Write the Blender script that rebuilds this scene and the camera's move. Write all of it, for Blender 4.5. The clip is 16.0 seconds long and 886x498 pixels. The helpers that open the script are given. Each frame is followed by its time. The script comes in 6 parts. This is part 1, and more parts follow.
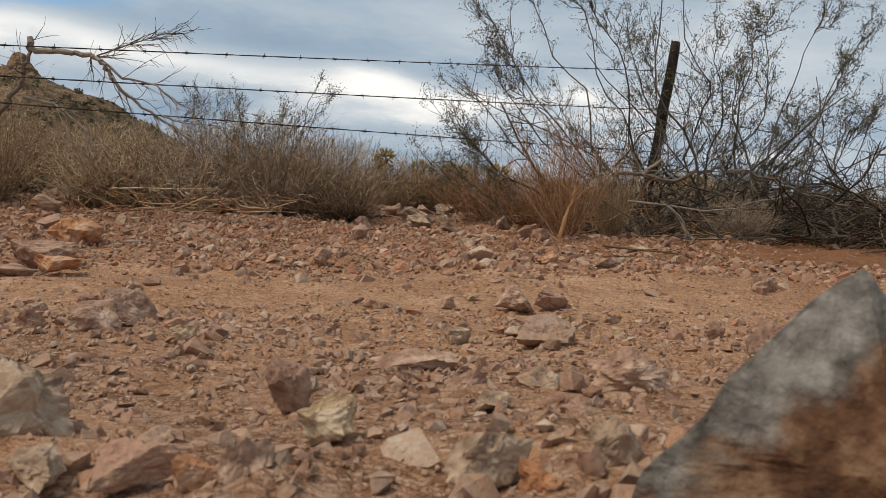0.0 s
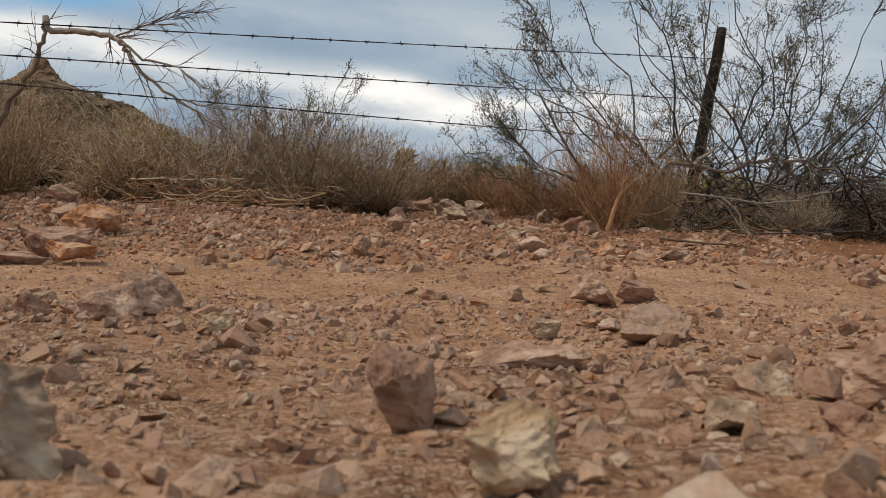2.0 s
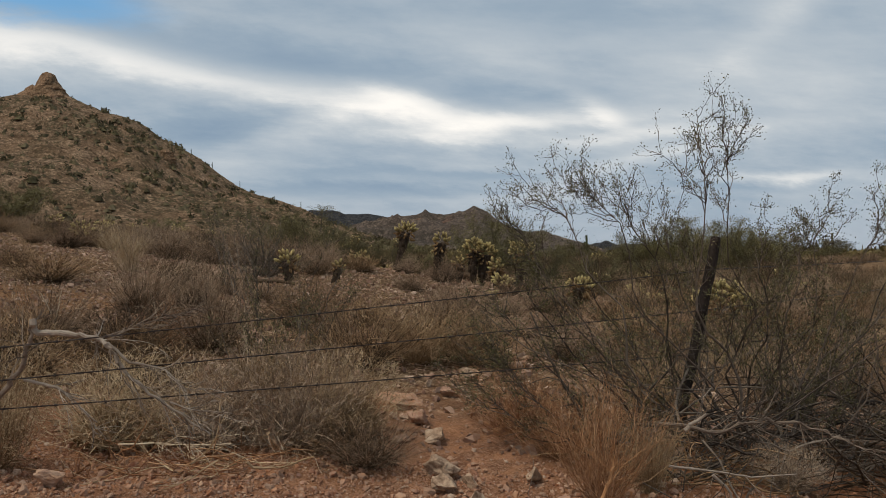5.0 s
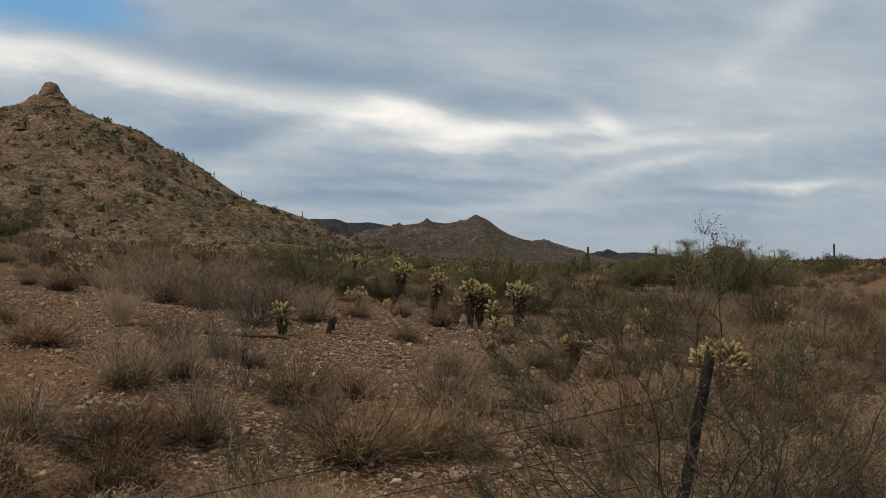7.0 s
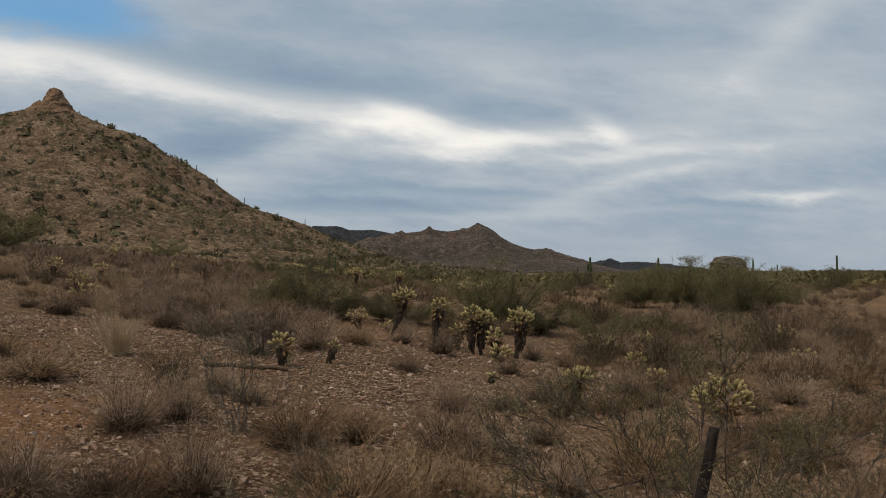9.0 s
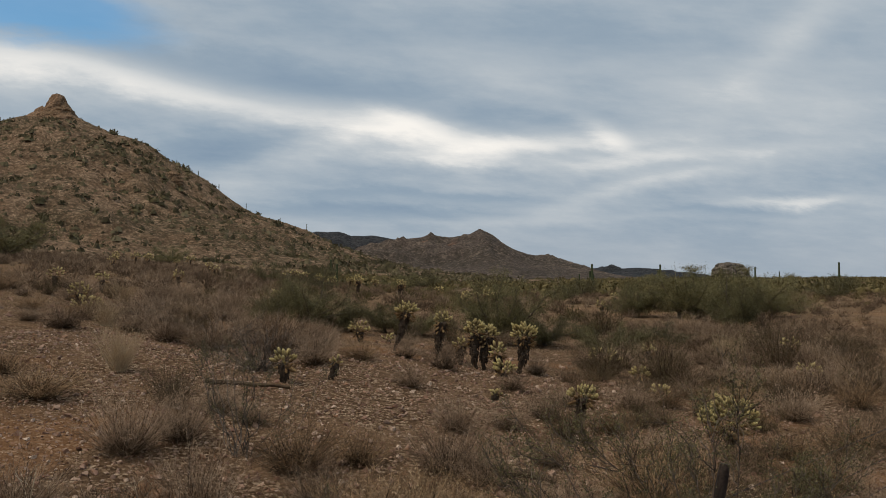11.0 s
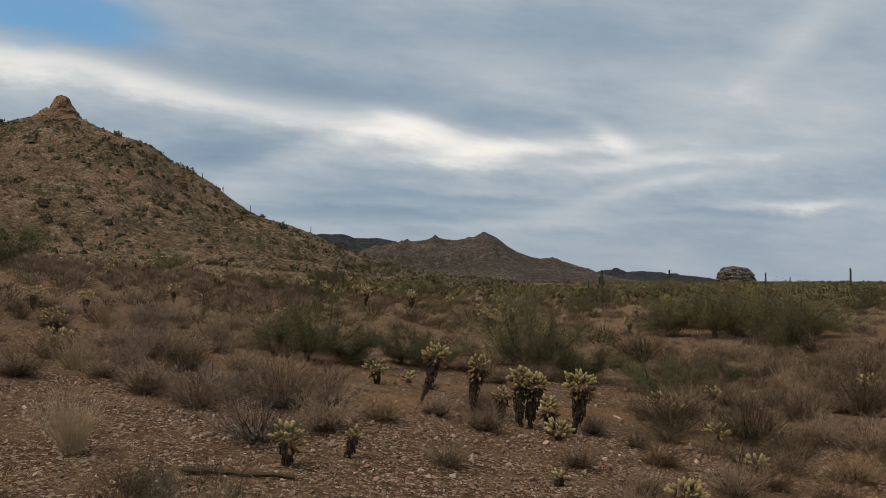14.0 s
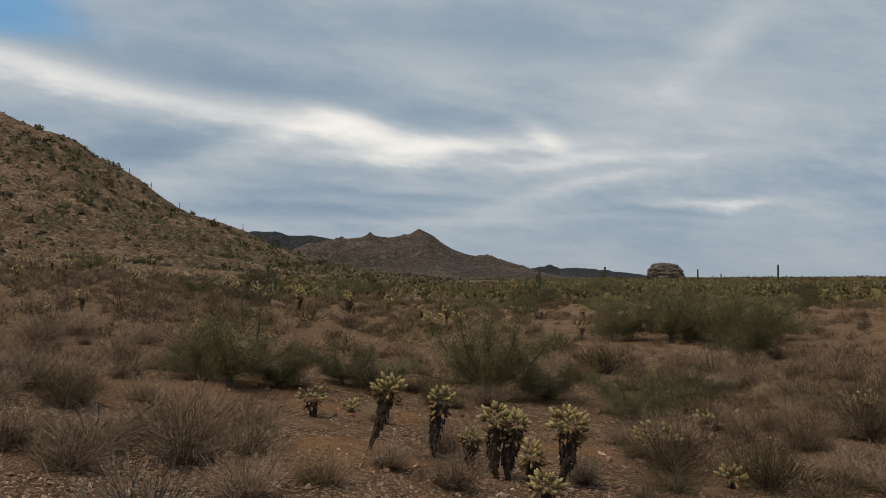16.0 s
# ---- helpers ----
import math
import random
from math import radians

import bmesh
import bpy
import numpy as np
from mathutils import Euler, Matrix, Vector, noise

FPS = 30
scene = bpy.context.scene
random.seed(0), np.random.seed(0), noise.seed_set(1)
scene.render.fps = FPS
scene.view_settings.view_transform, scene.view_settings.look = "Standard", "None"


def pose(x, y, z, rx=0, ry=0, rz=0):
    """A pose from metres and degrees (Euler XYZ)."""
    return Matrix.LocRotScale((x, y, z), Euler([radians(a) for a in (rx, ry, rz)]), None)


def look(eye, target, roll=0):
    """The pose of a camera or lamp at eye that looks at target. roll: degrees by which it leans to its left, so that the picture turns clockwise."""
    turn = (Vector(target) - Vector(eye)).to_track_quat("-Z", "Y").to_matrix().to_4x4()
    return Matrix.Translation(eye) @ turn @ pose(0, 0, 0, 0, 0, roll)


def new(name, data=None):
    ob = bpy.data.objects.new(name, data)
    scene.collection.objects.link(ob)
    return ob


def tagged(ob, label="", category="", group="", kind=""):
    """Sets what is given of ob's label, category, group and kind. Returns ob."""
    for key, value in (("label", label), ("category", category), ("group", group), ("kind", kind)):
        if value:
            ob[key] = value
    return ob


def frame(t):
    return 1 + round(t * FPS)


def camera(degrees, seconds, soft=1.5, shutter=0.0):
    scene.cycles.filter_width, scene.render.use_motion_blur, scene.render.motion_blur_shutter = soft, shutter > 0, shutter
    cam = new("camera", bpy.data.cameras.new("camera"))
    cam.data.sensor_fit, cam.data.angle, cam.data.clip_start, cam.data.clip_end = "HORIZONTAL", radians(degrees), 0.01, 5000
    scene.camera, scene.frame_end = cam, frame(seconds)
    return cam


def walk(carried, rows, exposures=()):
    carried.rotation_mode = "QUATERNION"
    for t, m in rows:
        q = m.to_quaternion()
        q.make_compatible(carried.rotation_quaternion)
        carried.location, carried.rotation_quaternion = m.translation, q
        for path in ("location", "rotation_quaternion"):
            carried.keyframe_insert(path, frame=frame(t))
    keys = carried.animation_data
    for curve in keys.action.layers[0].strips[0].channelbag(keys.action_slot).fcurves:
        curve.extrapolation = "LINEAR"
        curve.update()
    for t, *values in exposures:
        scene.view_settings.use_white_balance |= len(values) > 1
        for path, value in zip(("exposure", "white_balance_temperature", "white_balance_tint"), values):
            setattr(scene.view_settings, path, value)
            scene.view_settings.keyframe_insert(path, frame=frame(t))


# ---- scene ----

# ---- camera ----
cam = camera(56.1, 16.0, soft=0.75)
cam.data.dof.use_dof = True
cam.data.dof.focus_distance = 6.0
cam.data.dof.aperture_fstop = 22.0
PATH = [
    (0, (0.64, 0.63, 0.273), (0.706, 2.629, 0.245), -1.2),
    (0.5, (0.597, 0.633, 0.354), (0.631, 2.633, 0.326), -1.1),
    (1, (0.572, 0.729, 0.524), (0.59, 2.729, 0.498), -1.1),
    (1.2, (0.564, 0.777, 0.492), (0.58, 2.777, 0.468), -1.1),
    (1.5, (0.553, 0.838, 0.444), (0.574, 2.838, 0.421), -1.1),
    (2, (0.545, 0.891, 0.229), (0.571, 2.891, 0.21), -1.1),
    (2.5, (0.567, 0.887, 0.305), (0.593, 2.887, 0.289), -1.1),
    (2.8, (0.595, 0.873, 0.405), (0.618, 2.873, 0.391), -1.05),
    (3, (0.611, 0.862, 0.527), (0.632, 2.862, 0.514), -1.0),
    (3.5, (0.623, 0.845, 0.757), (0.642, 2.845, 0.75), -1.0),
    (4, (0.61, 0.813, 0.989), (0.631, 2.813, 0.992), -0.8),
    (6.5, (0.718, 1.084, 1.995), (0.734, 3.084, 2.029), -0.7),
    (7, (0.74, 1.032, 2.13), (0.754, 3.032, 2.169), -0.7),
    (7.5, (0.743, 1.049, 2.24), (0.756, 3.049, 2.284), -0.6),
    (8, (0.743, 1.055, 2.347), (0.755, 3.054, 2.396), -0.5),
    (8.5, (0.748, 1.074, 2.439), (0.759, 3.073, 2.493), -0.3),
    (9, (0.753, 1.108, 2.489), (0.762, 3.107, 2.547), -0.3),
    (9.5, (0.765, 1.099, 2.54), (0.773, 3.098, 2.603), -0.3),
    (12, (0.619, 1.498, 2.75), (0.62, 3.497, 2.825), -0.1),
    (12.5, (0.527, 1.987, 2.833), (0.526, 3.986, 2.91), -0.0),
    (13, (0.419, 2.62, 2.967), (0.416, 4.618, 3.046), -0.0),
    (13.5, (0.292, 3.362, 3.112), (0.289, 5.36, 3.19), -0.1),
    (14, (0.168, 4.164, 3.242), (0.164, 6.162, 3.32), -0.0),
    (14.5, (0.066, 4.966, 3.342), (0.06, 6.964, 3.419), -0.0),
    (15, (-0.027, 5.777, 3.406), (-0.034, 7.776, 3.482), -0.0),
    (15.5, (-0.074, 6.472, 3.441), (-0.045, 8.47, 3.514), -0.1),
    (16, (-0.093, 7.024, 3.475), (0.059, 9.016, 3.546), -0.3),
]
EXPOSURE = [(0.0, 0.21), (1.5, 0.12), (2.5, 0.18), (4.0, 0.13), (6.5, 0.0), (12.0, -0.05), (16.0, -0.1)]
walk(cam, [(t, look(e, g, r)) for t, e, g, r in PATH], EXPOSURE)

# ---- node helpers ----
def link(tree, a, b):
    tree.links.new(a, b)


def node(tree, kind, feature="", operation=""):
    n = tree.nodes.new(kind)
    if feature:
        n.feature = feature
    if operation:
        n.operation = operation
    return n


def put(tree, sock, value):
    if isinstance(value, bpy.types.NodeSocket):
        tree.links.new(value, sock)
    else:
        sock.default_value = value


def calc(tree, op, a, b=0.0, c=None, clamp=False):
    n = tree.nodes.new("ShaderNodeMath")
    n.operation, n.use_clamp = op, clamp
    put(tree, n.inputs[0], a)
    put(tree, n.inputs[1], b)
    if c is not None:
        put(tree, n.inputs[2], c)
    return n.outputs[0]


def blend(tree, fac, a, b, how="MIX"):
    n = tree.nodes.new("ShaderNodeMix")
    n.data_type, n.blend_type = "RGBA", how
    put(tree, n.inputs[0], fac)
    for sock, v in ((n.inputs[6], a), (n.inputs[7], b)):
        put(tree, sock, (*v, 1.0) if isinstance(v, tuple) and len(v) == 3 else v)
    return n.outputs[2]


def fuzz(tree, vec, scale, detail=4.0, rough=0.55, out="Fac"):
    n = tree.nodes.new("ShaderNodeTexNoise")
    n.inputs["Scale"].default_value, n.inputs["Detail"].default_value, n.inputs["Roughness"].default_value = scale, detail, rough
    if vec is not None:
        tree.links.new(vec, n.inputs["Vector"])
    return n.outputs[out]


def span(tree, v, lo, hi, a=0.0, b=1.0, smooth=True):
    n = tree.nodes.new("ShaderNodeMapRange")
    n.interpolation_type = "SMOOTHSTEP" if smooth else "LINEAR"
    put(tree, n.inputs["Value"], v)
    for key, value in (("From Min", lo), ("From Max", hi), ("To Min", a), ("To Max", b)):
        n.inputs[key].default_value = value
    return n.outputs["Result"]


def ramp(tree, fac, stops):
    n = tree.nodes.new("ShaderNodeValToRGB")
    while len(n.color_ramp.elements) < len(stops):
        n.color_ramp.elements.new(0.5)
    for el, (at, col) in zip(n.color_ramp.elements, stops):
        el.position, el.color = at, (*col, 1.0)
    tree.links.new(fac, n.inputs[0])
    return n.outputs[0]


# ---- sky and sun ----
SUN_EL, SUN_AZ = radians(60), radians(-115)
world = bpy.data.worlds.new("overcast_sky")
scene.world = world
world.use_nodes = True
wt = world.node_tree
wt.nodes.clear()
sky = node(wt, "ShaderNodeTexSky")
sky.sky_type, sky.sun_disc = "NISHITA", False
sky.sun_elevation, sky.sun_rotation = SUN_EL, SUN_AZ
sky.air_density, sky.dust_density = 1.0, 0.6
coord = node(wt, "ShaderNodeTexCoord").outputs["Generated"]
sep = node(wt, "ShaderNodeSeparateXYZ")
link(wt, coord, sep.inputs[0])
dx, dy, dz = sep.outputs
front = calc(wt, "MAXIMUM", calc(wt, "ABSOLUTE", dy), 0.08)
su = calc(wt, "DIVIDE", dx, front)
sv = calc(wt, "DIVIDE", dz, front)
# wisps: stretched noise that also warps the long cloud bands
comb = node(wt, "ShaderNodeCombineXYZ")
link(wt, calc(wt, "MULTIPLY", su, 2.6), comb.inputs[0])
link(wt, calc(wt, "MULTIPLY", calc(wt, "MULTIPLY_ADD", su, 0.16, sv), 7.0), comb.inputs[1])
wisp = fuzz(wt, comb.outputs[0], 1.6, 9.0, 0.60)
comb2 = node(wt, "ShaderNodeCombineXYZ")
link(wt, calc(wt, "ADD", calc(wt, "MULTIPLY", su, 5.0), calc(wt, "MULTIPLY", sv, 6.0)), comb2.inputs[0])
link(wt, calc(wt, "MULTIPLY", sv, 24.0), comb2.inputs[1])
comb2.inputs[2].default_value = 3.7
wisp2 = fuzz(wt, comb2.outputs[0], 1.3, 9.0, 0.66)
wu = calc(wt, "MULTIPLY_ADD", calc(wt, "SUBTRACT", wisp2, 0.5), 0.05, su)
wv = calc(wt, "MULTIPLY_ADD", calc(wt, "SUBTRACT", wisp, 0.5), 0.055, sv)


def band(u0, v0, angle, length, width, amp, total):
    c, s = math.cos(radians(angle)), math.sin(radians(angle))
    a = calc(wt, "SUBTRACT", wu, u0)
    b = calc(wt, "SUBTRACT", wv, v0)
    along = calc(wt, "DIVIDE", calc(wt, "ADD", calc(wt, "MULTIPLY", a, c), calc(wt, "MULTIPLY", b, s)), length)
    over = calc(wt, "DIVIDE", calc(wt, "SUBTRACT", calc(wt, "MULTIPLY", b, c), calc(wt, "MULTIPLY", a, s)), width)
    r2 = calc(wt, "ADD", calc(wt, "MULTIPLY", along, along), calc(wt, "MULTIPLY", over, over))
    g = calc(wt, "EXPONENT", calc(wt, "MULTIPLY", r2, -1.0))
    return calc(wt, "MULTIPLY_ADD", g, amp, total)


light = calc(wt, "MULTIPLY_ADD", calc(wt, "SUBTRACT", wisp, 0.5), 0.70, 0.30)
light = calc(wt, "MULTIPLY_ADD", calc(wt, "SUBTRACT", wisp2, 0.5), calc(wt, "SUBTRACT", 0.62, calc(wt, "MULTIPLY", span(wt, sv, 0.13, 0.26), 0.34)), light)
BANDS = [
    (-0.36, 0.235, -12, 0.30, 0.022, 0.50), (-0.50, 0.27, -6, 0.16, 0.028, 0.20), (-0.19, 0.245, -12, 0.28, 0.030, -0.25),
    (-0.02, 0.174, -9, 0.16, 0.014, 0.38), (0.12, 0.160, 4, 0.17, 0.014, 0.44), (0.03, 0.142, -5, 0.16, 0.009, 0.20), (-0.06, 0.196, -12, 0.12, 0.010, 0.22), (0.30, 0.150, 4, 0.14, 0.010, 0.24), (0.10, 0.070, 1, 0.22, 0.006, 0.14), (0.02, 0.100, -2, 0.18, 0.006, -0.14), (0.30, 0.078, 2, 0.14, 0.005, -0.10), (-0.13, 0.165, 18, 0.13, 0.022, 0.30), (0.26, 0.115, 14, 0.13, 0.014, 0.36),
    (0.42, 0.092, 2, 0.08, 0.006, 0.50), (0.42, 0.29, 40, 0.11, 0.024, 0.22), (0.50, 0.20, 6, 0.22, 0.06, 0.22), (0.22, 0.137, 12, 0.10, 0.012, 0.24), (-0.03, 0.190, -22, 0.07, 0.014, 0.24), (0.20, 0.172, -30, 0.04, 0.012, 0.30), (0.12, 0.30, -6, 0.22, 0.03, -0.10), (-0.08, 0.083, -3, 0.12, 0.007, -0.22),
    (-0.24, 0.150, 0, 0.14, 0.022, -0.22), (0.36, 0.16, 8, 0.14, 0.018, -0.12), (0.16, 0.25, -4, 0.25, 0.03, 0.12),
]
for row in BANDS:
    light = band(*row, light)
light = span(wt, light, -0.15, 1.05, 0.0, 1.0, False)
cloud = ramp(wt, light, [(0.0, (0.205, 0.292, 0.40)), (0.28, (0.303, 0.384, 0.468)), (0.6, (0.505, 0.552, 0.59)), (1.0, (0.97, 0.935, 0.88))])
# warm tint of the thin bright streaks low in the sky, and a paler horizon
haze = span(wt, sv, 0.0, 0.10, 1.0, 0.0)
cloud = blend(wt, calc(wt, "MULTIPLY", haze, 0.45), cloud, (0.40, 0.44, 0.49))
hole = band(-0.50, 0.335, -12, 0.19, 0.052, 1.3, calc(wt, "MULTIPLY", calc(wt, "SUBTRACT", wisp2, 0.6), 0.9))
hole = calc(wt, "MULTIPLY", span(wt, hole, 0.25, 0.95), 0.75)
clear = blend(wt, 1.0, sky.outputs[0], (0.066, 0.120, 0.138), "MULTIPLY")
skyc = blend(wt, hole, cloud, clear)
bg = node(wt, "ShaderNodeBackground")
link(wt, skyc, bg.inputs[0])
bg.inputs[1].default_value = 1.0
link(wt, bg.outputs[0], node(wt, "ShaderNodeOutputWorld").inputs[0])

sun = new("sun", bpy.data.lights.new("sun", "SUN"))
sun.data.energy, sun.data.angle, sun.data.color = 2.1, radians(14), (1.0, 0.89, 0.73)
sun.matrix_world = look((math.sin(SUN_AZ) * 50, math.cos(SUN_AZ) * 50, 86.6), (0, 0, 0))


# ---- materials ----
def material(name, rough=0.9, spec=0.2):
    m = bpy.data.materials.new(name)
    m.use_nodes = True
    t = m.node_tree
    b = t.nodes["Principled BSDF"]
    b.inputs["Roughness"].default_value = rough
    b.inputs["Specular IOR Level"].default_value = spec
    return m, t, b


def bump(t, b, height, strength, dist):
    n = t.nodes.new("ShaderNodeBump")
    n.inputs["Strength"].default_value, n.inputs["Distance"].default_value = strength, dist
    link(t, height, n.inputs["Height"])
    link(t, n.outputs[0], b.inputs["Normal"])


def mottled(name, dark, mid, pale, scale=20.0, rough=0.9, island=False, own=False, rel=0.4, dist=0.004, spec=0.2, hard=False, tone=False):
    """A natural surface in three tones, with stains, grain and relief."""
    m, t, b = material(name, rough, spec)
    pos = node(t, "ShaderNodeNewGeometry")
    tc = node(t, "ShaderNodeTexCoord").outputs["Object"]
    f = calc(t, "MULTIPLY_ADD", fuzz(t, tc, scale, 6), 0.7, calc(t, "MULTIPLY", fuzz(t, tc, scale * 6, 3), 0.3))
    if tone:
        each = node(t, "ShaderNodeAttribute")
        each.attribute_name = "tone"
        f = calc(t, "ADD", f, calc(t, "MULTIPLY_ADD", each.outputs["Fac"], 0.55, -0.275))
    if island:
        f = calc(t, "ADD", f, calc(t, "MULTIPLY_ADD", pos.outputs["Random Per Island"], 0.24 if tone else 0.6, -0.12 if tone else -0.3))
    if own:
        f = calc(t, "ADD", f, calc(t, "MULTIPLY_ADD", node(t, "ShaderNodeObjectInfo").outputs["Random"], 0.5, -0.25))
    link(t, ramp(t, f, [(0.39, dark), (0.5, mid), (0.6, pale)] if hard else [(0.25, dark), (0.5, mid), (0.78, pale)]), b.inputs["Base Color"])
    bump(t, b, fuzz(t, tc, scale * 3, 5), rel, dist)
    return m


def stone_material(name, tones, scale=18.0, island=False, dust=0.5):
    """Broken desert stone: each piece in its own tone, with crystals and stains."""
    m, t, b = material(name, 0.88, 0.25)
    tc = node(t, "ShaderNodeTexCoord").outputs["Object"]
    pick = node(t, "ShaderNodeNewGeometry").outputs["Random Per Island"] if island else node(t, "ShaderNodeObjectInfo").outputs["Random"]
    n = len(tones)
    col = ramp(t, pick, [((i + 0.5) / n, c) for i, c in enumerate(tones)])
    stain = fuzz(t, tc, scale, 5)
    col = blend(t, span(t, stain, 0.42, 0.68, 0.0, 0.75), col, (0.37, 0.255, 0.18))
    col = blend(t, span(t, fuzz(t, tc, scale * 0.6, 4), 0.55, 0.72, 0.0, 0.7), col, (0.33, 0.15, 0.065))
    col = blend(t, span(t, fuzz(t, tc, scale * 9, 3), 0.35, 0.7, 0.22, 0.0), col, (0.08, 0.055, 0.045))
    col = blend(t, span(t, fuzz(t, tc, scale * 2.2, 5, 0.7), 0.40, 0.62, 0.0, dust), col, (0.50, 0.31, 0.19))
    link(t, col, b.inputs["Base Color"])
    bump(t, b, calc(t, "ADD", stain, calc(t, "MULTIPLY", fuzz(t, tc, scale * 5, 5, 0.7), 0.9)), 0.8, 0.006)
    return m


def cells(t, pos, scale, stops, gap=0.0):
    """Packed stones: a tone for each cell, and a height that falls towards the joints."""
    v = node(t, "ShaderNodeTexVoronoi", feature="F1")
    e = node(t, "ShaderNodeTexVoronoi", feature="DISTANCE_TO_EDGE")
    warp = node(t, "ShaderNodeVectorMath", operation="ADD")
    jig = node(t, "ShaderNodeVectorMath", operation="SCALE")
    link(t, fuzz(t, pos, scale * 1.3, 3, 0.6, "Color"), jig.inputs[0])
    jig.inputs["Scale"].default_value = 0.55 / scale
    link(t, pos, warp.inputs[0])
    link(t, jig.outputs[0], warp.inputs[1])
    for n in (v, e):
        link(t, warp.outputs[0], n.inputs["Vector"])
        n.inputs["Scale"].default_value = scale
    c = node(t, "ShaderNodeSeparateColor")
    link(t, v.outputs["Color"], c.inputs[0])
    edge = span(t, e.outputs["Distance"], 0.0, 0.16)
    col = ramp(t, c.outputs[0], stops)
    if gap:
        col = blend(t, calc(t, "MULTIPLY", calc(t, "SUBTRACT", 1.0, edge), gap), col, (0.10, 0.055, 0.03))
    return col, calc(t, "MULTIPLY", edge, calc(t, "MULTIPLY_ADD", c.outputs[1], 0.8, 0.2))


def ground_material():
    m, t, b = material("desert_ground", 1.0, 0.0)
    pos = node(t, "ShaderNodeNewGeometry").outputs["Position"]
    sp = node(t, "ShaderNodeSeparateXYZ")
    link(t, pos, sp.inputs[0])
    px, py, pz = sp.outputs
    big = fuzz(t, pos, 0.55, 5)
    mid = fuzz(t, pos, 5.0, 6, 0.65)
    fine = fuzz(t, pos, 85.0, 5, 0.8)
    grain = fuzz(t, pos, 330.0, 3, 0.7)
    speck = calc(t, "MULTIPLY_ADD", mid, 0.18, calc(t, "MULTIPLY_ADD", fine, 0.45, calc(t, "MULTIPLY", grain, 0.37)))
    sand = ramp(t, speck, [(0.40, (0.140, 0.067, 0.033)), (0.45, (0.370, 0.191, 0.100)), (0.52, (0.520, 0.290, 0.167)), (0.58, (0.700, 0.480, 0.337))])
    grit, grit_h = cells(t, pos, 170.0, [(0.1, (0.200, 0.097, 0.057)), (0.4, (0.420, 0.224, 0.134)), (0.65, (0.520, 0.304, 0.191)), (0.95, (0.700, 0.488, 0.355))], 0.75)
    peb, peb_h = cells(t, pos, 62.0, [(0.1, (0.220, 0.106, 0.067)), (0.4, (0.410, 0.221, 0.139)), (0.7, (0.510, 0.304, 0.200)), (0.95, (0.690, 0.480, 0.355))], 0.6)
    scree, scree_h = cells(t, pos, 21.0, [(0.08, (0.062, 0.038, 0.023)), (0.4, (0.155, 0.098, 0.060)), (0.7, (0.275, 0.182, 0.116)), (0.95, (0.50, 0.365, 0.252))], 0.85)
    # the wheel track is sandier, the bank stonier, the flat beyond the fence scree
    edge = calc(t, "MULTIPLY_ADD", calc(t, "SUBTRACT", big, 0.5), 1.6, py)
    track = calc(t, "MULTIPLY", span(t, edge, 1.7, 2.2), span(t, edge, 3.0, 3.5, 1.0, 0.0))
    gritty = calc(t, "SUBTRACT", span(t, fuzz(t, pos, 9.0, 5, 0.7), 0.40, 0.60, 0.15, 0.9), calc(t, "MULTIPLY", track, 0.5), clamp=True)
    stony = calc(t, "SUBTRACT", span(t, fuzz(t, pos, 3.3, 5, 0.7), 0.45, 0.62, 0.0, 0.6), calc(t, "MULTIPLY", track, 0.9), clamp=True)
    near = blend(t, stony, blend(t, gritty, sand, grit), peb)
    soil_at = calc(t, "MULTIPLY", span(t, calc(t, "MULTIPLY_ADD", mid, 0.9, px), 1.55, 2.3), span(t, edge, 2.3, 4.0))
    near = blend(t, calc(t, "MULTIPLY", soil_at, span(t, speck, 0.40, 0.60, 0.85, 0.40)), near, (0.31, 0.158, 0.082))
    near = blend(t, span(t, edge, 3.2, 4.0), near, blend(t, 1.0, near, (0.78, 0.70, 0.66), "MULTIPLY"))
    red = calc(t, "MULTIPLY", span(t, fuzz(t, pos, 0.27, 3), 0.57, 0.66), span(t, fine, 0.35, 0.6, 0.25, 0.6))
    soil = ramp(t, fuzz(t, pos, 1.7, 6, 0.7), [(0.3, (0.108, 0.065, 0.037)), (0.5, (0.218, 0.132, 0.077)), (0.7, (0.330, 0.208, 0.124))])
    flat = blend(t, span(t, fuzz(t, pos, 0.8, 5, 0.65), 0.36, 0.58, 0.30, 0.95), soil, scree)
    flat = blend(t, span(t, fine, 0.40, 0.58, 0.45, 0.0), flat, (0.035, 0.023, 0.014))
    flat = blend(t, red, flat, (0.27, 0.135, 0.066))
    far = span(t, edge, 5.6, 7.5)
    col = blend(t, far, near, flat)
    # dry grass litter and low growth take over with distance
    litter = ramp(t, fuzz(t, pos, 0.9, 6, 0.75), [(0.3, (0.115, 0.072, 0.040)), (0.5, (0.225, 0.145, 0.086)), (0.72, (0.370, 0.252, 0.160))])
    col = blend(t, span(t, py, 18.0, 70.0, 0.0, 0.75), col, litter)
    olive = ramp(t, fuzz(t, pos, 0.06, 5, 0.7), [(0.35, (0.06, 0.055, 0.024)), (0.6, (0.125, 0.098, 0.048))])
    side = span(t, calc(t, "DIVIDE", px, calc(t, "MAXIMUM", py, 1.0)), -0.12, 0.12, 0.45, 1.0)
    col = blend(t, calc(t, "MULTIPLY", side, span(t, py, 70.0, 260.0, 0.0, 0.95)), col, olive)
    link(t, col, b.inputs["Base Color"])
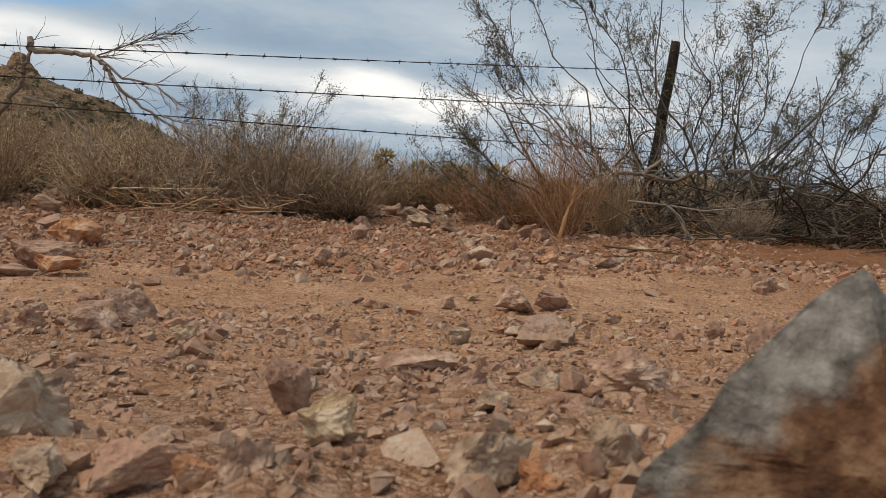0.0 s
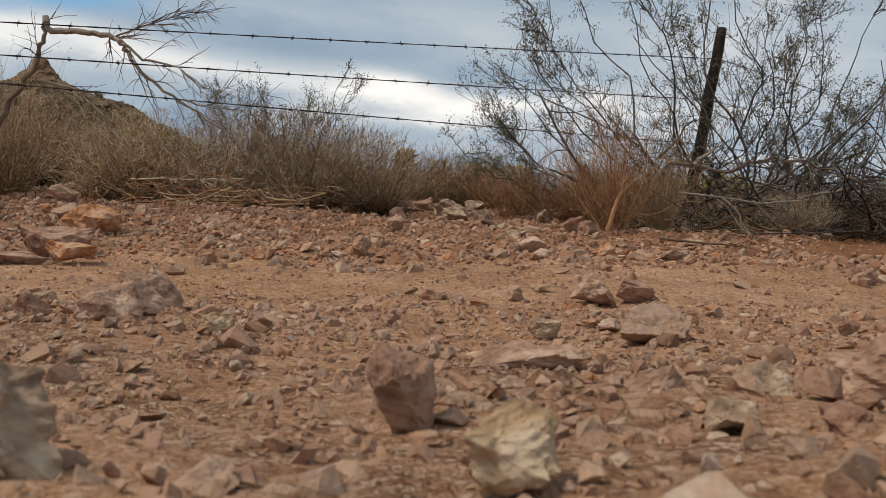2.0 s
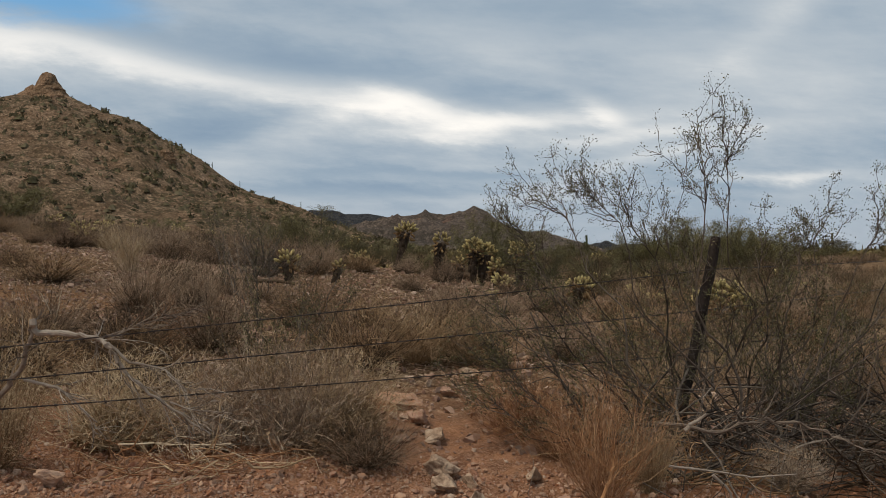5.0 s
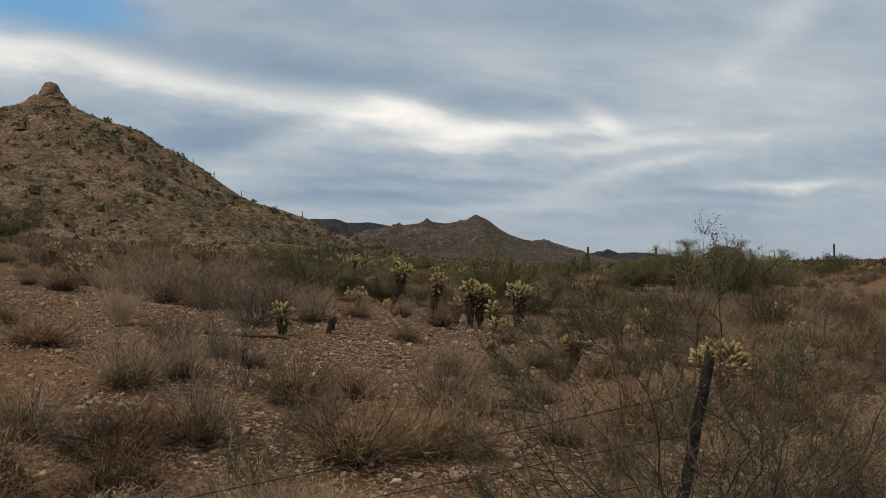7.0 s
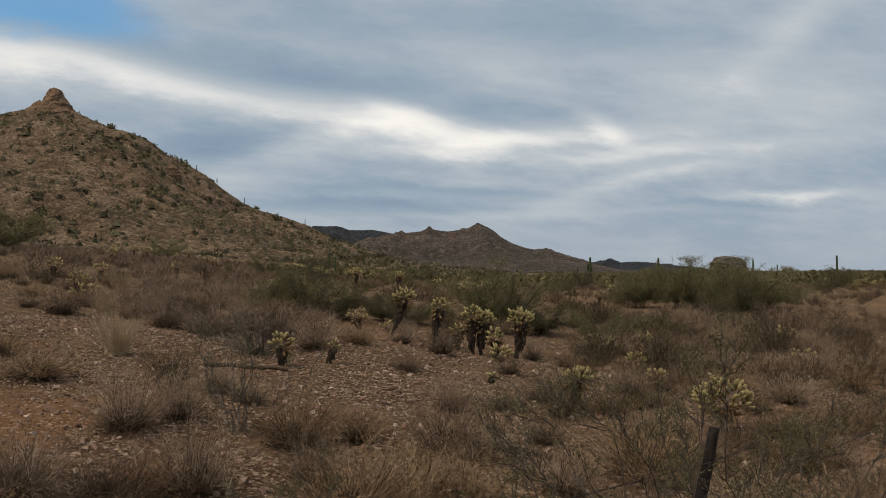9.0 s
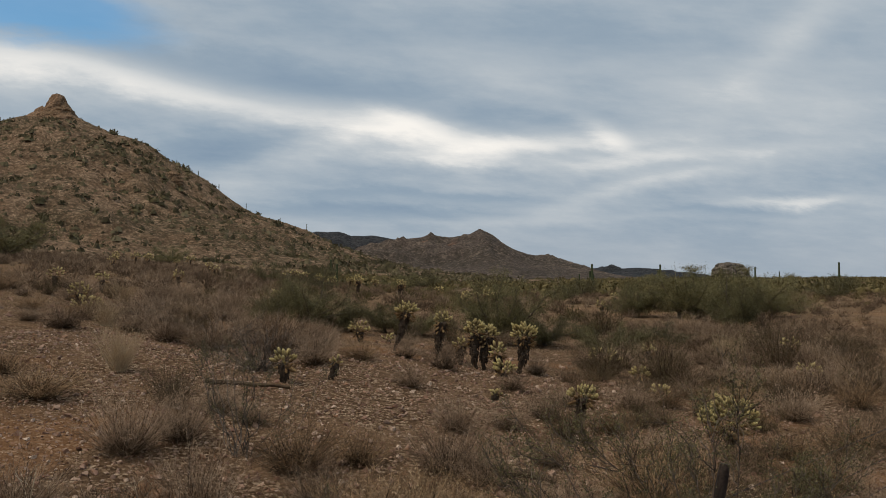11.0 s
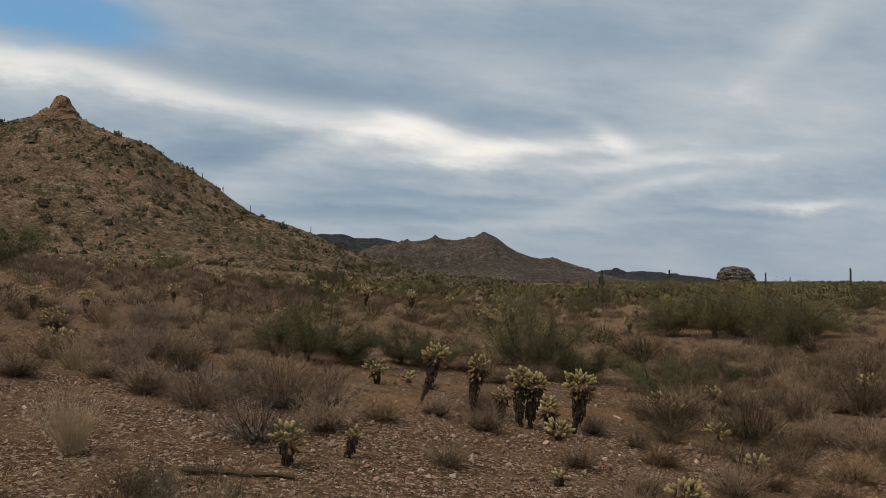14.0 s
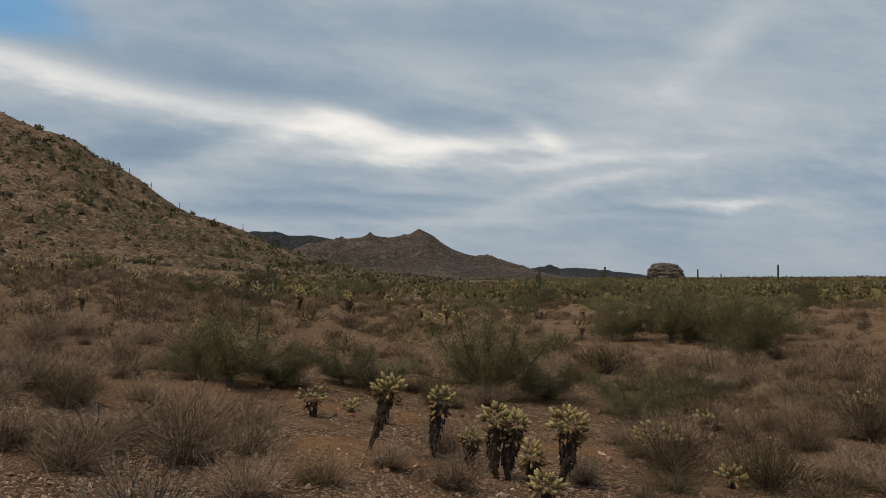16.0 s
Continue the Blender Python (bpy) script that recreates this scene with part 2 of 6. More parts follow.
    near_h = calc(t, "MULTIPLY_ADD", peb_h, stony, calc(t, "MULTIPLY_ADD", grit_h, calc(t, "MULTIPLY", gritty, 0.4), calc(t, "MULTIPLY_ADD", fine, 1.0, calc(t, "MULTIPLY", grain, 0.6))))
    far_h = calc(t, "MULTIPLY_ADD", scree_h, 2.2, fine)
    h = calc(t, "ADD", calc(t, "MULTIPLY", near_h, calc(t, "SUBTRACT", 1.0, far)), calc(t, "MULTIPLY", far_h, far))
    bump(t, b, h, 0.9, 0.009)
    return m


def hill_material(name, soil, stone, growth, scale):
    m, t, b = material(name, 0.95, 0.1)
    pos = node(t, "ShaderNodeNewGeometry").outputs["Position"]
    a = fuzz(t, pos, 0.012 * scale, 6, 0.6)
    c = fuzz(t, pos, 0.085 * scale, 5, 0.7)
    d = fuzz(t, pos, 0.30 * scale, 4, 0.75)
    col = blend(t, span(t, c, 0.4, 0.62), soil, stone)
    col = blend(t, span(t, d, 0.52, 0.64, 0.0, 0.85), col, tuple(v * 0.4 for v in soil))
    col = blend(t, calc(t, "MULTIPLY", span(t, a, 0.42, 0.58), span(t, d, 0.35, 0.6)), col, growth)
    col = blend(t, span(t, fuzz(t, pos, 0.019 * scale, 3), 0.66, 0.74, 0.0, 0.6), col, (0.33, 0.16, 0.095))
    e = fuzz(t, pos, 0.48 * scale, 5, 0.85)
    col = blend(t, span(t, e, 0.40, 0.58, 0.75, 0.0), col, tuple(v * 0.33 for v in soil))
    col = blend(t, span(t, e, 0.56, 0.68, 0.0, 0.6), col, tuple(min(1.0, v * 1.6) for v in stone))
    link(t, col, b.inputs["Base Color"])
    bump(t, b, calc(t, "ADD", calc(t, "ADD", c, d), e), 1.0, 2.6 / scale)
    return m


M_GROUND = ground_material()
TONES = [(0.26, 0.13, 0.085), (0.44, 0.245, 0.162), (0.38, 0.207, 0.148), (0.50, 0.32, 0.222), (0.37, 0.248, 0.183), (0.47, 0.22, 0.11), (0.62, 0.46, 0.345)]
M_GRAVEL = stone_material("broken_gravel", TONES, 30.0, True)
M_SCREE = stone_material("scree_stone", [tuple(v * k for v in c) for c, k in zip(TONES, (0.56, 0.70, 0.64, 0.86, 0.60, 0.58, 1.0))], 20.0, True, 0.0)
M_BANK = stone_material("bank_gravel", [tuple(v * k for v, k in zip(c, (0.92, 0.76, 0.64))) for c in TONES], 30.0, True, 0.2)
M_STONE = stone_material("loose_stone", TONES, 22.0)
M_GREY = mottled("grey_rock", (0.200, 0.130, 0.084), (0.360, 0.246, 0.165), (0.500, 0.371, 0.257), 16.0, rel=0.8, dist=0.01, hard=True)
M_PINK = mottled("pinkish_rock", (0.216, 0.121, 0.079), (0.371, 0.226, 0.152), (0.505, 0.346, 0.250), 17.0, rel=0.8, dist=0.008, hard=True)
M_TAN = mottled("tan_rock", (0.22, 0.13, 0.07), (0.42, 0.28, 0.16), (0.55, 0.42, 0.29), 14.0, rel=0.8, dist=0.008, hard=True)
M_ORANGE = mottled("orange_rock", (0.24, 0.10, 0.045), (0.42, 0.20, 0.095), (0.50, 0.31, 0.20), 13.0, rel=0.8, dist=0.008, hard=True)
M_RED = mottled("red_rock", (0.17, 0.092, 0.062), (0.30, 0.172, 0.118), (0.42, 0.275, 0.195), 15.0, rel=0.8, dist=0.008, hard=True)


def faced_rock():
    """A broken rock: grey towards its top and left, rust-brown on the rest."""
    m, t, b = material("grey_faced_rock", 0.9, 0.2)
    tc = node(t, "ShaderNodeTexCoord").outputs["Object"]
    sp = node(t, "ShaderNodeSeparateXYZ")
    link(t, tc, sp.inputs[0])
    rag = fuzz(t, tc, 22.0, 5, 0.6)
    side = calc(t, "SUBTRACT", sp.outputs[2], calc(t, "MULTIPLY", sp.outputs[0], 0.6))
    f = calc(t, "MULTIPLY_ADD", calc(t, "SUBTRACT", rag, 0.5), 0.16, side)
    grey = ramp(t, fuzz(t, tc, 34.0, 6, 0.65), [(0.36, (0.055, 0.046, 0.038)), (0.5, (0.15, 0.13, 0.11)), (0.64, (0.29, 0.26, 0.225))])
    brown = ramp(t, fuzz(t, tc, 26.0, 6, 0.65), [(0.36, (0.05, 0.022, 0.012)), (0.5, (0.125, 0.060, 0.030)), (0.64, (0.25, 0.148, 0.085))])
    link(t, blend(t, span(t, f, 0.070, 0.100), brown, grey), b.inputs["Base Color"])
    bump(t, b, calc(t, "ADD", rag, calc(t, "MULTIPLY", fuzz(t, tc, 120.0, 4), 0.4)), 0.8, 0.008)
    return m


M_FACE = faced_rock()
M_DRY = mottled("dry_twigs", (0.180, 0.127, 0.086), (0.388, 0.279, 0.194), (0.559, 0.442, 0.320), 9.0, island=True, own=True)
M_DRYGREY = mottled("weathered_twigs", (0.154, 0.100, 0.063), (0.297, 0.201, 0.130), (0.451, 0.322, 0.218), 9.0, island=True, own=True)
M_STRAW = mottled("straw_stalks", (0.218, 0.144, 0.079), (0.376, 0.263, 0.151), (0.515, 0.388, 0.243), 9.0, island=True, own=True)
M_BURSAGE = mottled("bursage_twigs", (0.124, 0.074, 0.037), (0.268, 0.165, 0.086), (0.455, 0.299, 0.166), 9.0, island=True, own=True)
# dark wood and twigs; also the painted shade inside shrubs and scrub
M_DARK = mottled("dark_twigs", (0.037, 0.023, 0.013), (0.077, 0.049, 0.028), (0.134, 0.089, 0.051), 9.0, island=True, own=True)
M_RUST = mottled("rusty_dry_weed", (0.180, 0.081, 0.038), (0.348, 0.176, 0.084), (0.540, 0.345, 0.196), 9.0, island=True, own=True)
M_STRAWPALE = mottled("bleached_stalk", (0.34, 0.25, 0.16), (0.52, 0.41, 0.28), (0.66, 0.55, 0.40), 14.0, island=True)
M_BLEACH = mottled("bleached_wood", (0.13, 0.10, 0.078), (0.25, 0.20, 0.155), (0.40, 0.34, 0.275), 14.0, island=True)
M_DEADWOOD = mottled("dead_grey_wood", (0.075, 0.055, 0.042), (0.15, 0.112, 0.085), (0.27, 0.215, 0.165), 14.0, island=True)
M_TANWOOD = mottled("split_wood", (0.17, 0.075, 0.032), (0.34, 0.175, 0.08), (0.44, 0.27, 0.15), 18.0)
M_BARK = mottled("creosote_bark", (0.045, 0.035, 0.028), (0.10, 0.078, 0.06), (0.20, 0.16, 0.125), 22.0, island=True)
M_LEAF = mottled("creosote_leaves", (0.058, 0.053, 0.021), (0.108, 0.099, 0.040), (0.182, 0.162, 0.073), 6.0, 0.7, island=True)
M_OLIVE = mottled("olive_leaves", (0.058, 0.045, 0.018), (0.112, 0.088, 0.036), (0.19, 0.145, 0.062), 6.0, 0.8, island=True, own=True)
M_GREEN = mottled("palo_verde_green", (0.062, 0.053, 0.023), (0.126, 0.108, 0.046), (0.212, 0.182, 0.080), 3.0, 0.7, island=True, own=True)
M_SAGE = mottled("grey_brown_scrub", (0.090, 0.058, 0.035), (0.189, 0.125, 0.078), (0.319, 0.224, 0.147), 3.0, 0.9, island=True, tone=True)
M_PLAIN = mottled("far_olive_scrub", (0.055, 0.044, 0.016), (0.103, 0.080, 0.031), (0.168, 0.127, 0.054), 3.0, 0.9, island=True, tone=True)
M_HILLBUSH = mottled("hill_scrub", (0.055, 0.044, 0.022), (0.108, 0.086, 0.045), (0.17, 0.135, 0.076), 3.0, 0.9, island=True, tone=True)
M_HILLTREE = mottled("hill_tree_green", (0.052, 0.043, 0.021), (0.098, 0.081, 0.040), (0.155, 0.128, 0.066), 3.0, 0.9, island=True, tone=True)
M_POST = mottled("weathered_post", (0.012, 0.009, 0.0075), (0.030, 0.022, 0.018), (0.075, 0.056, 0.044), 12.0, rel=0.8, dist=0.006)
M_WIRE = mottled("rusted_wire", (0.02, 0.016, 0.014), (0.045, 0.035, 0.03), (0.09, 0.065, 0.05), 40.0, 0.7)


def joint_material():
    """Cholla joint: brownish old base, pale straw spines towards the tip."""
    m, t, b = material("cholla_joint", 0.8, 0.15)
    tc = node(t, "ShaderNodeTexCoord").outputs["Object"]
    sp = node(t, "ShaderNodeSeparateXYZ")
    link(t, tc, sp.inputs[0])
    f = calc(t, "MULTIPLY_ADD", calc(t, "SUBTRACT", fuzz(t, tc, 9.0, 5, 0.7), 0.5), 1.3, sp.outputs[2])
    f = calc(t, "ADD", f, calc(t, "MULTIPLY_ADD", node(t, "ShaderNodeObjectInfo").outputs["Random"], 0.4, -0.2))
    link(t, ramp(t, f, [(0.1, (0.13, 0.088, 0.040)), (0.45, (0.30, 0.225, 0.105)), (0.75, (0.47, 0.365, 0.145)), (1.0, (0.60, 0.49, 0.225))]), b.inputs["Base Color"])
    bump(t, b, fuzz(t, tc, 30.0, 4), 0.7, 0.03)
    return m


M_JOINT = joint_material()
M_SPINE = mottled("pale_spines", (0.30, 0.235, 0.085), (0.46, 0.375, 0.155), (0.62, 0.53, 0.26), 20.0, 0.6)
M_DEADJOINT = mottled("rusty_dead_joint", (0.10, 0.055, 0.025), (0.20, 0.115, 0.05), (0.32, 0.21, 0.10), 14.0, 0.9, own=True)
M_HUSK = mottled("dead_cholla_husk", (0.022, 0.016, 0.011), (0.055, 0.038, 0.026), (0.13, 0.085, 0.05), 16.0, rel=0.9, dist=0.01)
M_SAGUARO = mottled("saguaro_skin", (0.03, 0.038, 0.018), (0.06, 0.07, 0.032), (0.10, 0.11, 0.055), 2.0)
M_SPIRE = hill_material("hill_spire_rock", (0.32, 0.19, 0.11), (0.48, 0.31, 0.195), (0.19, 0.13, 0.075), 3.0)
M_HILL = hill_material("stony_hillside", (0.30, 0.186, 0.110), (0.50, 0.335, 0.212), (0.105, 0.083, 0.045), 1.0)
M_RANGE = hill_material("far_range", (0.163, 0.123, 0.099), (0.275, 0.205, 0.157), (0.092, 0.077, 0.058), 0.45)
# bluish tones: the haze of distance is mixed into the rock and growth colours
M_BACK = hill_material("hazed_farthest_range", (0.068, 0.07, 0.076), (0.10, 0.094, 0.095), (0.056, 0.058, 0.062), 0.3)
M_BUTTE = hill_material("butte_rock", (0.206, 0.168, 0.138), (0.310, 0.254, 0.202), (0.129, 0.112, 0.086), 0.8)


# ---- mesh helpers ----
def value_noise(x, y, seed=0):
    """Smooth value noise on arrays, about -1 to 1."""
    xi, yi = np.floor(x).astype(np.int64), np.floor(y).astype(np.int64)
    fx, fy = x - xi, y - yi
    fx, fy = fx * fx * (3 - 2 * fx), fy * fy * (3 - 2 * fy)

    def h(a, b):
        n = (a * 374761393 + b * 668265263 + seed * 974711) & 0x7FFFFFFF
        n = ((n ^ (n >> 13)) * 1274126177) & 0x7FFFFFFF
        return ((n ^ (n >> 16)) & 0xFFFF) / 32767.5 - 1.0

    top = h(xi, yi) * (1 - fx) + h(xi + 1, yi) * fx
    low = h(xi, yi + 1) * (1 - fx) + h(xi + 1, yi + 1) * fx
    return top * (1 - fy) + low * fy


def rough_noise(x, y, octaves=4, seed=0, gain=0.5):
    total, amp = 0.0, 1.0
    for k in range(octaves):
        total = total + amp * value_noise(x * 2.03 ** k + 17.1 * k, y * 2.03 ** k - 9.7 * k, seed + k)
        amp *= gain
    return total


def build_mesh(name, verts, tris, mat, smooth=False):
    verts, tris = np.asarray(verts, np.float32), np.asarray(tris, np.int32)
    me = bpy.data.meshes.new(name)
    me.vertices.add(len(verts))
    me.vertices.foreach_set("co", verts.ravel())
    me.loops.add(tris.size)
    me.loops.foreach_set("vertex_index", tris.ravel())
    k = tris.shape[1]
    me.polygons.add(len(tris))
    me.polygons.foreach_set("loop_start", np.arange(0, tris.size, k, dtype=np.int32))
    me.polygons.foreach_set("loop_total", np.full(len(tris), k, np.int32))
    me.polygons.foreach_set("use_smooth", np.full(len(tris), smooth))
    me.update(calc_edges=True)
    me.materials.append(mat)
    return me


class Heap:
    """Gathers tubes and leaves into one triangle mesh."""

    def __init__(self):
        self.v, self.f, self.n = [], [], 0

    def add(self, v, f):
        self.v.append(np.asarray(v, float))
        self.f.append(np.asarray(f, np.int64) + self.n)
        self.n += len(v)

    def tube(self, pts, r0, r1, sides=3, knobs=0.0, rng=None):
        pts = np.asarray(pts, float)
        m = len(pts)
        d = np.gradient(pts, axis=0)
        d /= np.linalg.norm(d, axis=1, keepdims=True) + 1e-9
        ref = np.array([0.31, 0.17, 0.94]) if abs(d[0, 2]) < 0.8 else np.array([0.95, 0.2, 0.1])
        a = np.cross(d, ref)
        a /= np.linalg.norm(a, axis=1, keepdims=True) + 1e-9
        b = np.cross(d, a)
        r = np.linspace(r0, r1, m)[:, None, None]
        if knobs:
            r = r * (1 + knobs * rng.uniform(-1, 1, (m, sides, 1)))
        th = np.arange(sides) * 2 * np.pi / sides
        ring = pts[:, None] + r * (a[:, None] * np.cos(th)[None, :, None] + b[:, None] * np.sin(th)[None, :, None])
        v = ring.reshape(-1, 3)
        f = []
        i = np.arange(m - 1)[:, None] * sides
        j, k = np.arange(sides)[None], (np.arange(sides) + 1) % sides
        q0, q1, q2, q3 = i + j, i + k, i + sides + k, i + sides + j
        f = np.concatenate([np.stack([q0, q1, q2], -1).reshape(-1, 3), np.stack([q0, q2, q3], -1).reshape(-1, 3)])
        if sides > 3:
            v = np.concatenate([v, pts[:1], pts[-1:]])
            e = m * sides
            caps = [(e, (s + 1) % sides, s) for s in range(sides)] + [(e + 1, e - sides + s, e - sides + (s + 1) % sides) for s in range(sides)]
            f = np.concatenate([f, caps])
        self.add(v, f)

    def leaf(self, p, d, side, size, width):
        p, d, side = np.asarray(p), np.asarray(d), np.asarray(side)
        self.add([p, p + d * size * 0.5 + side * width, p + d * size, p + d * size * 0.5 - side * width], [(0, 1, 2), (0, 2, 3)])

    def mesh(self, name, mat, smooth=False):
        return build_mesh(name, np.concatenate(self.v), np.concatenate(self.f), mat, smooth)


def dome_parts(rng, n, seg=8, rings=3, rag=0.16):
    """n lumpy low domes of unit size: their points (n, k, 3) and the faces they share."""
    pts = [(math.cos(2 * math.pi * (j + 0.5 * i) / seg) * math.sin(th), math.sin(2 * math.pi * (j + 0.5 * i) / seg) * math.sin(th), math.cos(th))
           for i, th in enumerate(np.linspace(1.75, 0.45, rings)) for j in range(seg)] + [(0, 0, 1)]
    f = []
    for i in range(rings - 1):
        for j in range(seg):
            a, b = i * seg + j, i * seg + (j + 1) % seg
            f += [(a, b, a + seg), (b, b + seg, a + seg)]
    f += [((rings - 1) * seg + j, (rings - 1) * seg + (j + 1) % seg, rings * seg) for j in range(seg)]
    p = np.array(pts)[None] * (1 + rng.normal(0, rag, (n, len(pts), 1)))
    return p, np.array(f)


def unit(v):
    return v / (np.linalg.norm(v) + 1e-9)


def sprig(rng, p, d, length, n, wob, lift):
    """A wandering twig: points from p towards d."""
    pts, p, d = [np.array(p, float)], np.array(p, float), unit(np.array(d, float))
    for _ in range(n):
        d = unit(d + rng.normal(0, wob, 3) + np.array([0, 0, lift]))
        p = p + d * length / n
        pts.append(p)
    return np.array(pts)


def hull_stone(rng, n=14, flat=0.7):
    """An angular stone: the hull of scattered points, about one unit across."""
    bm = bmesh.new()
    for _ in range(n):
        p = unit(rng.normal(0, 1, 3)) * rng.uniform(0.42, 0.56)
        bm.verts.new((p[0], p[1] * rng.uniform(0.75, 1), p[2] * flat))
    out = bmesh.ops.convex_hull(bm, input=bm.verts)
    bmesh.ops.delete(bm, geom=[g for g in out["geom_interior"] if isinstance(g, bmesh.types.BMVert)], context="VERTS")
    bmesh.ops.triangulate(bm, faces=bm.faces)
    return bm


def thing(name, data, m, label, category, group="", kind=""):
    ob = new(name, data)
    ob.matrix_world = m
    return tagged(ob, label, category, group, kind)


def part(name, data, parent, label="", m=None):
    ob = new(name, data)
    ob.parent = parent
    if m is not None:
        ob.matrix_basis = m
    return tagged(ob, label, kind="stuff" if name in ("twig_mass", "leaves", "spine_coat", "crown") else "")


def spot(x, y, turn=0.0, size=1.0, sink=0.0, tilt=(0, 0)):
    return Matrix.Translation((x, y, float(ground_z(x, y)) - sink)) @ pose(0, 0, 0, tilt[0], tilt[1], turn) @ Matrix.Diagonal((size, size, size, 1))


# ---- the ground ----
GY = [-60, 0.5, 2.0, 2.5, 3.2, 4.1, 4.8, 6.0, 10.0, 14.0, 18.0, 25.0, 45.0, 70.0, 120.0, 200.0]
GZ = [0.08, 0.09, 0.10, 0.12, 0.21, 0.28, 0.36, 0.45, 0.68, 0.86, 0.95, 0.88, 1.15, 1.05, 0.9, 0.7]


def ground_base(x, y):
    x, y = np.asarray(x, float), np.asarray(y, float)
    p = np.interp(y, GY, GZ)
    s = np.interp(y, [0, 2, 4, 8, 14, 60], [0.0, 0.03, 0.07, 0.09, 0.115, 0.10])
    left = np.where(x < 0, -x, 0.0)
    left = left * np.interp(left, [0, 15, 200, 400], [1, 1, 0.8, 0.6])
    right = 8 * np.tanh(np.where(x > 0, x, 0) / 8.0)
    p = p + 0.05 * np.exp(-((y - 1.1) / 0.5) ** 2 - ((x - 0.5) / 1.6) ** 4) + 0.25 * np.exp(-((x + 0.5) / 1.4) ** 2 - ((y - 18.0) / 3.0) ** 2) + 0.03 * np.exp(-((x - 0.12) ** 2 + (y - 1.95) ** 2) / 0.08)
    return p + s * (left - right * np.interp(y, [0, 14, 30, 80], [1, 1, 0.7, 0.3]))


def ground_z(x, y):
    x, y = np.asarray(x, float), np.asarray(y, float)
    r = np.hypot(x, y)
    z = ground_base(x, y) + 0.012 * rough_noise(x * 2.6, y * 2.6, 3, 3)
    z = z + 0.05 * np.clip((y - 6) / 8, 0, 1) * rough_noise(x * 0.45, y * 0.45, 3, 11)
    return z + np.clip((r - 60) / 300, 0, 1) * 0.8 * rough_noise(x * 0.02, y * 0.02, 3, 7)


def steps(lo, hi, fine_lo, fine_hi, fine, growth):
    out = list(np.arange(fine_lo, fine_hi, fine))
    for end, sign in ((hi, 1), (lo, -1)):
        p, d = (out[-1] if sign > 0 else out[0]), fine
        while abs(p) < abs(end) or (p - end) * sign < 0:
            d *= growth
            p += sign * d
            if sign > 0:
                out.append(p)
            else:
                out.insert(0, p)
    return np.array(out)


def grid_mesh(name, xs, ys, zfun, mat, smooth=True):
    X, Y = np.meshgrid(xs, ys)
    Z = zfun(X, Y)
    v = np.stack([X.ravel(), Y.ravel(), Z.ravel()], 1)
    nx = len(xs)
    i = (np.arange(len(ys) - 1)[:, None] * nx + np.arange(nx - 1)[None]).ravel()
    return build_mesh(name, v, np.stack([i, i + 1, i + nx + 1, i + nx], 1), mat, smooth)


GX = steps(-4500, 4500, -2.6, 4.4, 0.045, 1.055)
GYS = steps(-800, 4600, 0.2, 6.6, 0.045, 1.055)


def ground_fine(x, y):
    z = ground_z(x, y)
    near = np.clip(1.5 - np.abs(x - 0.9) / 4.5, 0, 1) * np.clip(2 - y / 7, 0, 1)
    grit = 0.014 * rough_noise(x * 9, y * 9, 2, 21) + 0.005 * value_noise(x * 23, y * 23, 31)
    return z + near * grit * np.where((y > 1.9) & (y < 3.0), 0.5, 1.0)


ground = thing("ground", grid_mesh("ground", GX, GYS, ground_fine, M_GROUND), Matrix(),
               "stony desert ground with a sandy dirt track and a low gravel bank", "ground", kind="structure")


# ---- hills and far ranges ----
def ridge(name, at_x, at_h, y0, depth, xs, ys, rough, seed, mat, label, lean=0.0):
    """A range of hills: a crest along x at y0 with the given heights, falling away to both sides."""
    def z(x, y):
        crest = np.interp(x + 0.4 * rough * value_noise(x / 31, y / 31, seed + 5), at_x, at_h)
        off = (y - y0 - lean * x) / depth
        fall = np.clip(1 - np.abs(off), 0, 1)
        fall = np.where(off < 0, fall ** 1.12, fall)
        n = rough_noise(x / 62, y / 62, 6, seed, 0.6) * rough
        return crest * fall + n * np.clip(crest * fall / 40, 0, 1) * np.clip(np.abs(off) * 5 + 0.16, 0, 1) - 3.0 + np.clip(fall, 0, 0.02) * 100
    return thing(name, grid_mesh(name, xs, ys, z, mat), Matrix(), label, "hill", kind="structure"), z


hill, hill_z = ridge("hill", [-900, -560, -390, -370, -351, -336, -303, -274, -255, -241, -227, -212, -198, -179, -165, -146, -131, -112, -98, -84, -60, -20, 60],
                     [30, 92, 131, 138, 142, 142, 141, 128, 122, 115, 105, 98, 89, 74, 65, 57, 52, 45, 38, 31, 22, 12, 3],
                     700, 420, np.linspace(-900, 90, 300), np.linspace(280, 1000, 190), 7.0, 4, M_HILL,
                     "stony brown desert hill dotted with dark shrubs and saguaros")
far_range, far_z = ridge("far_range", [-180, -120, -90, -79, -38, -26, -18, -10, 13, 54, 64, 71, 80, 95, 125, 166, 207, 237, 267, 300, 420],
                         [34, 66, 75, 77, 80, 84, 91, 84, 80, 83, 88, 94, 88, 80, 59, 44, 38, 28, 15, 8, 2],
                         1500, 560, np.linspace(-200, 460, 200), np.linspace(930, 1750, 90), 9.0, 9, M_RANGE,
                         "rocky brown desert range with two small summits")
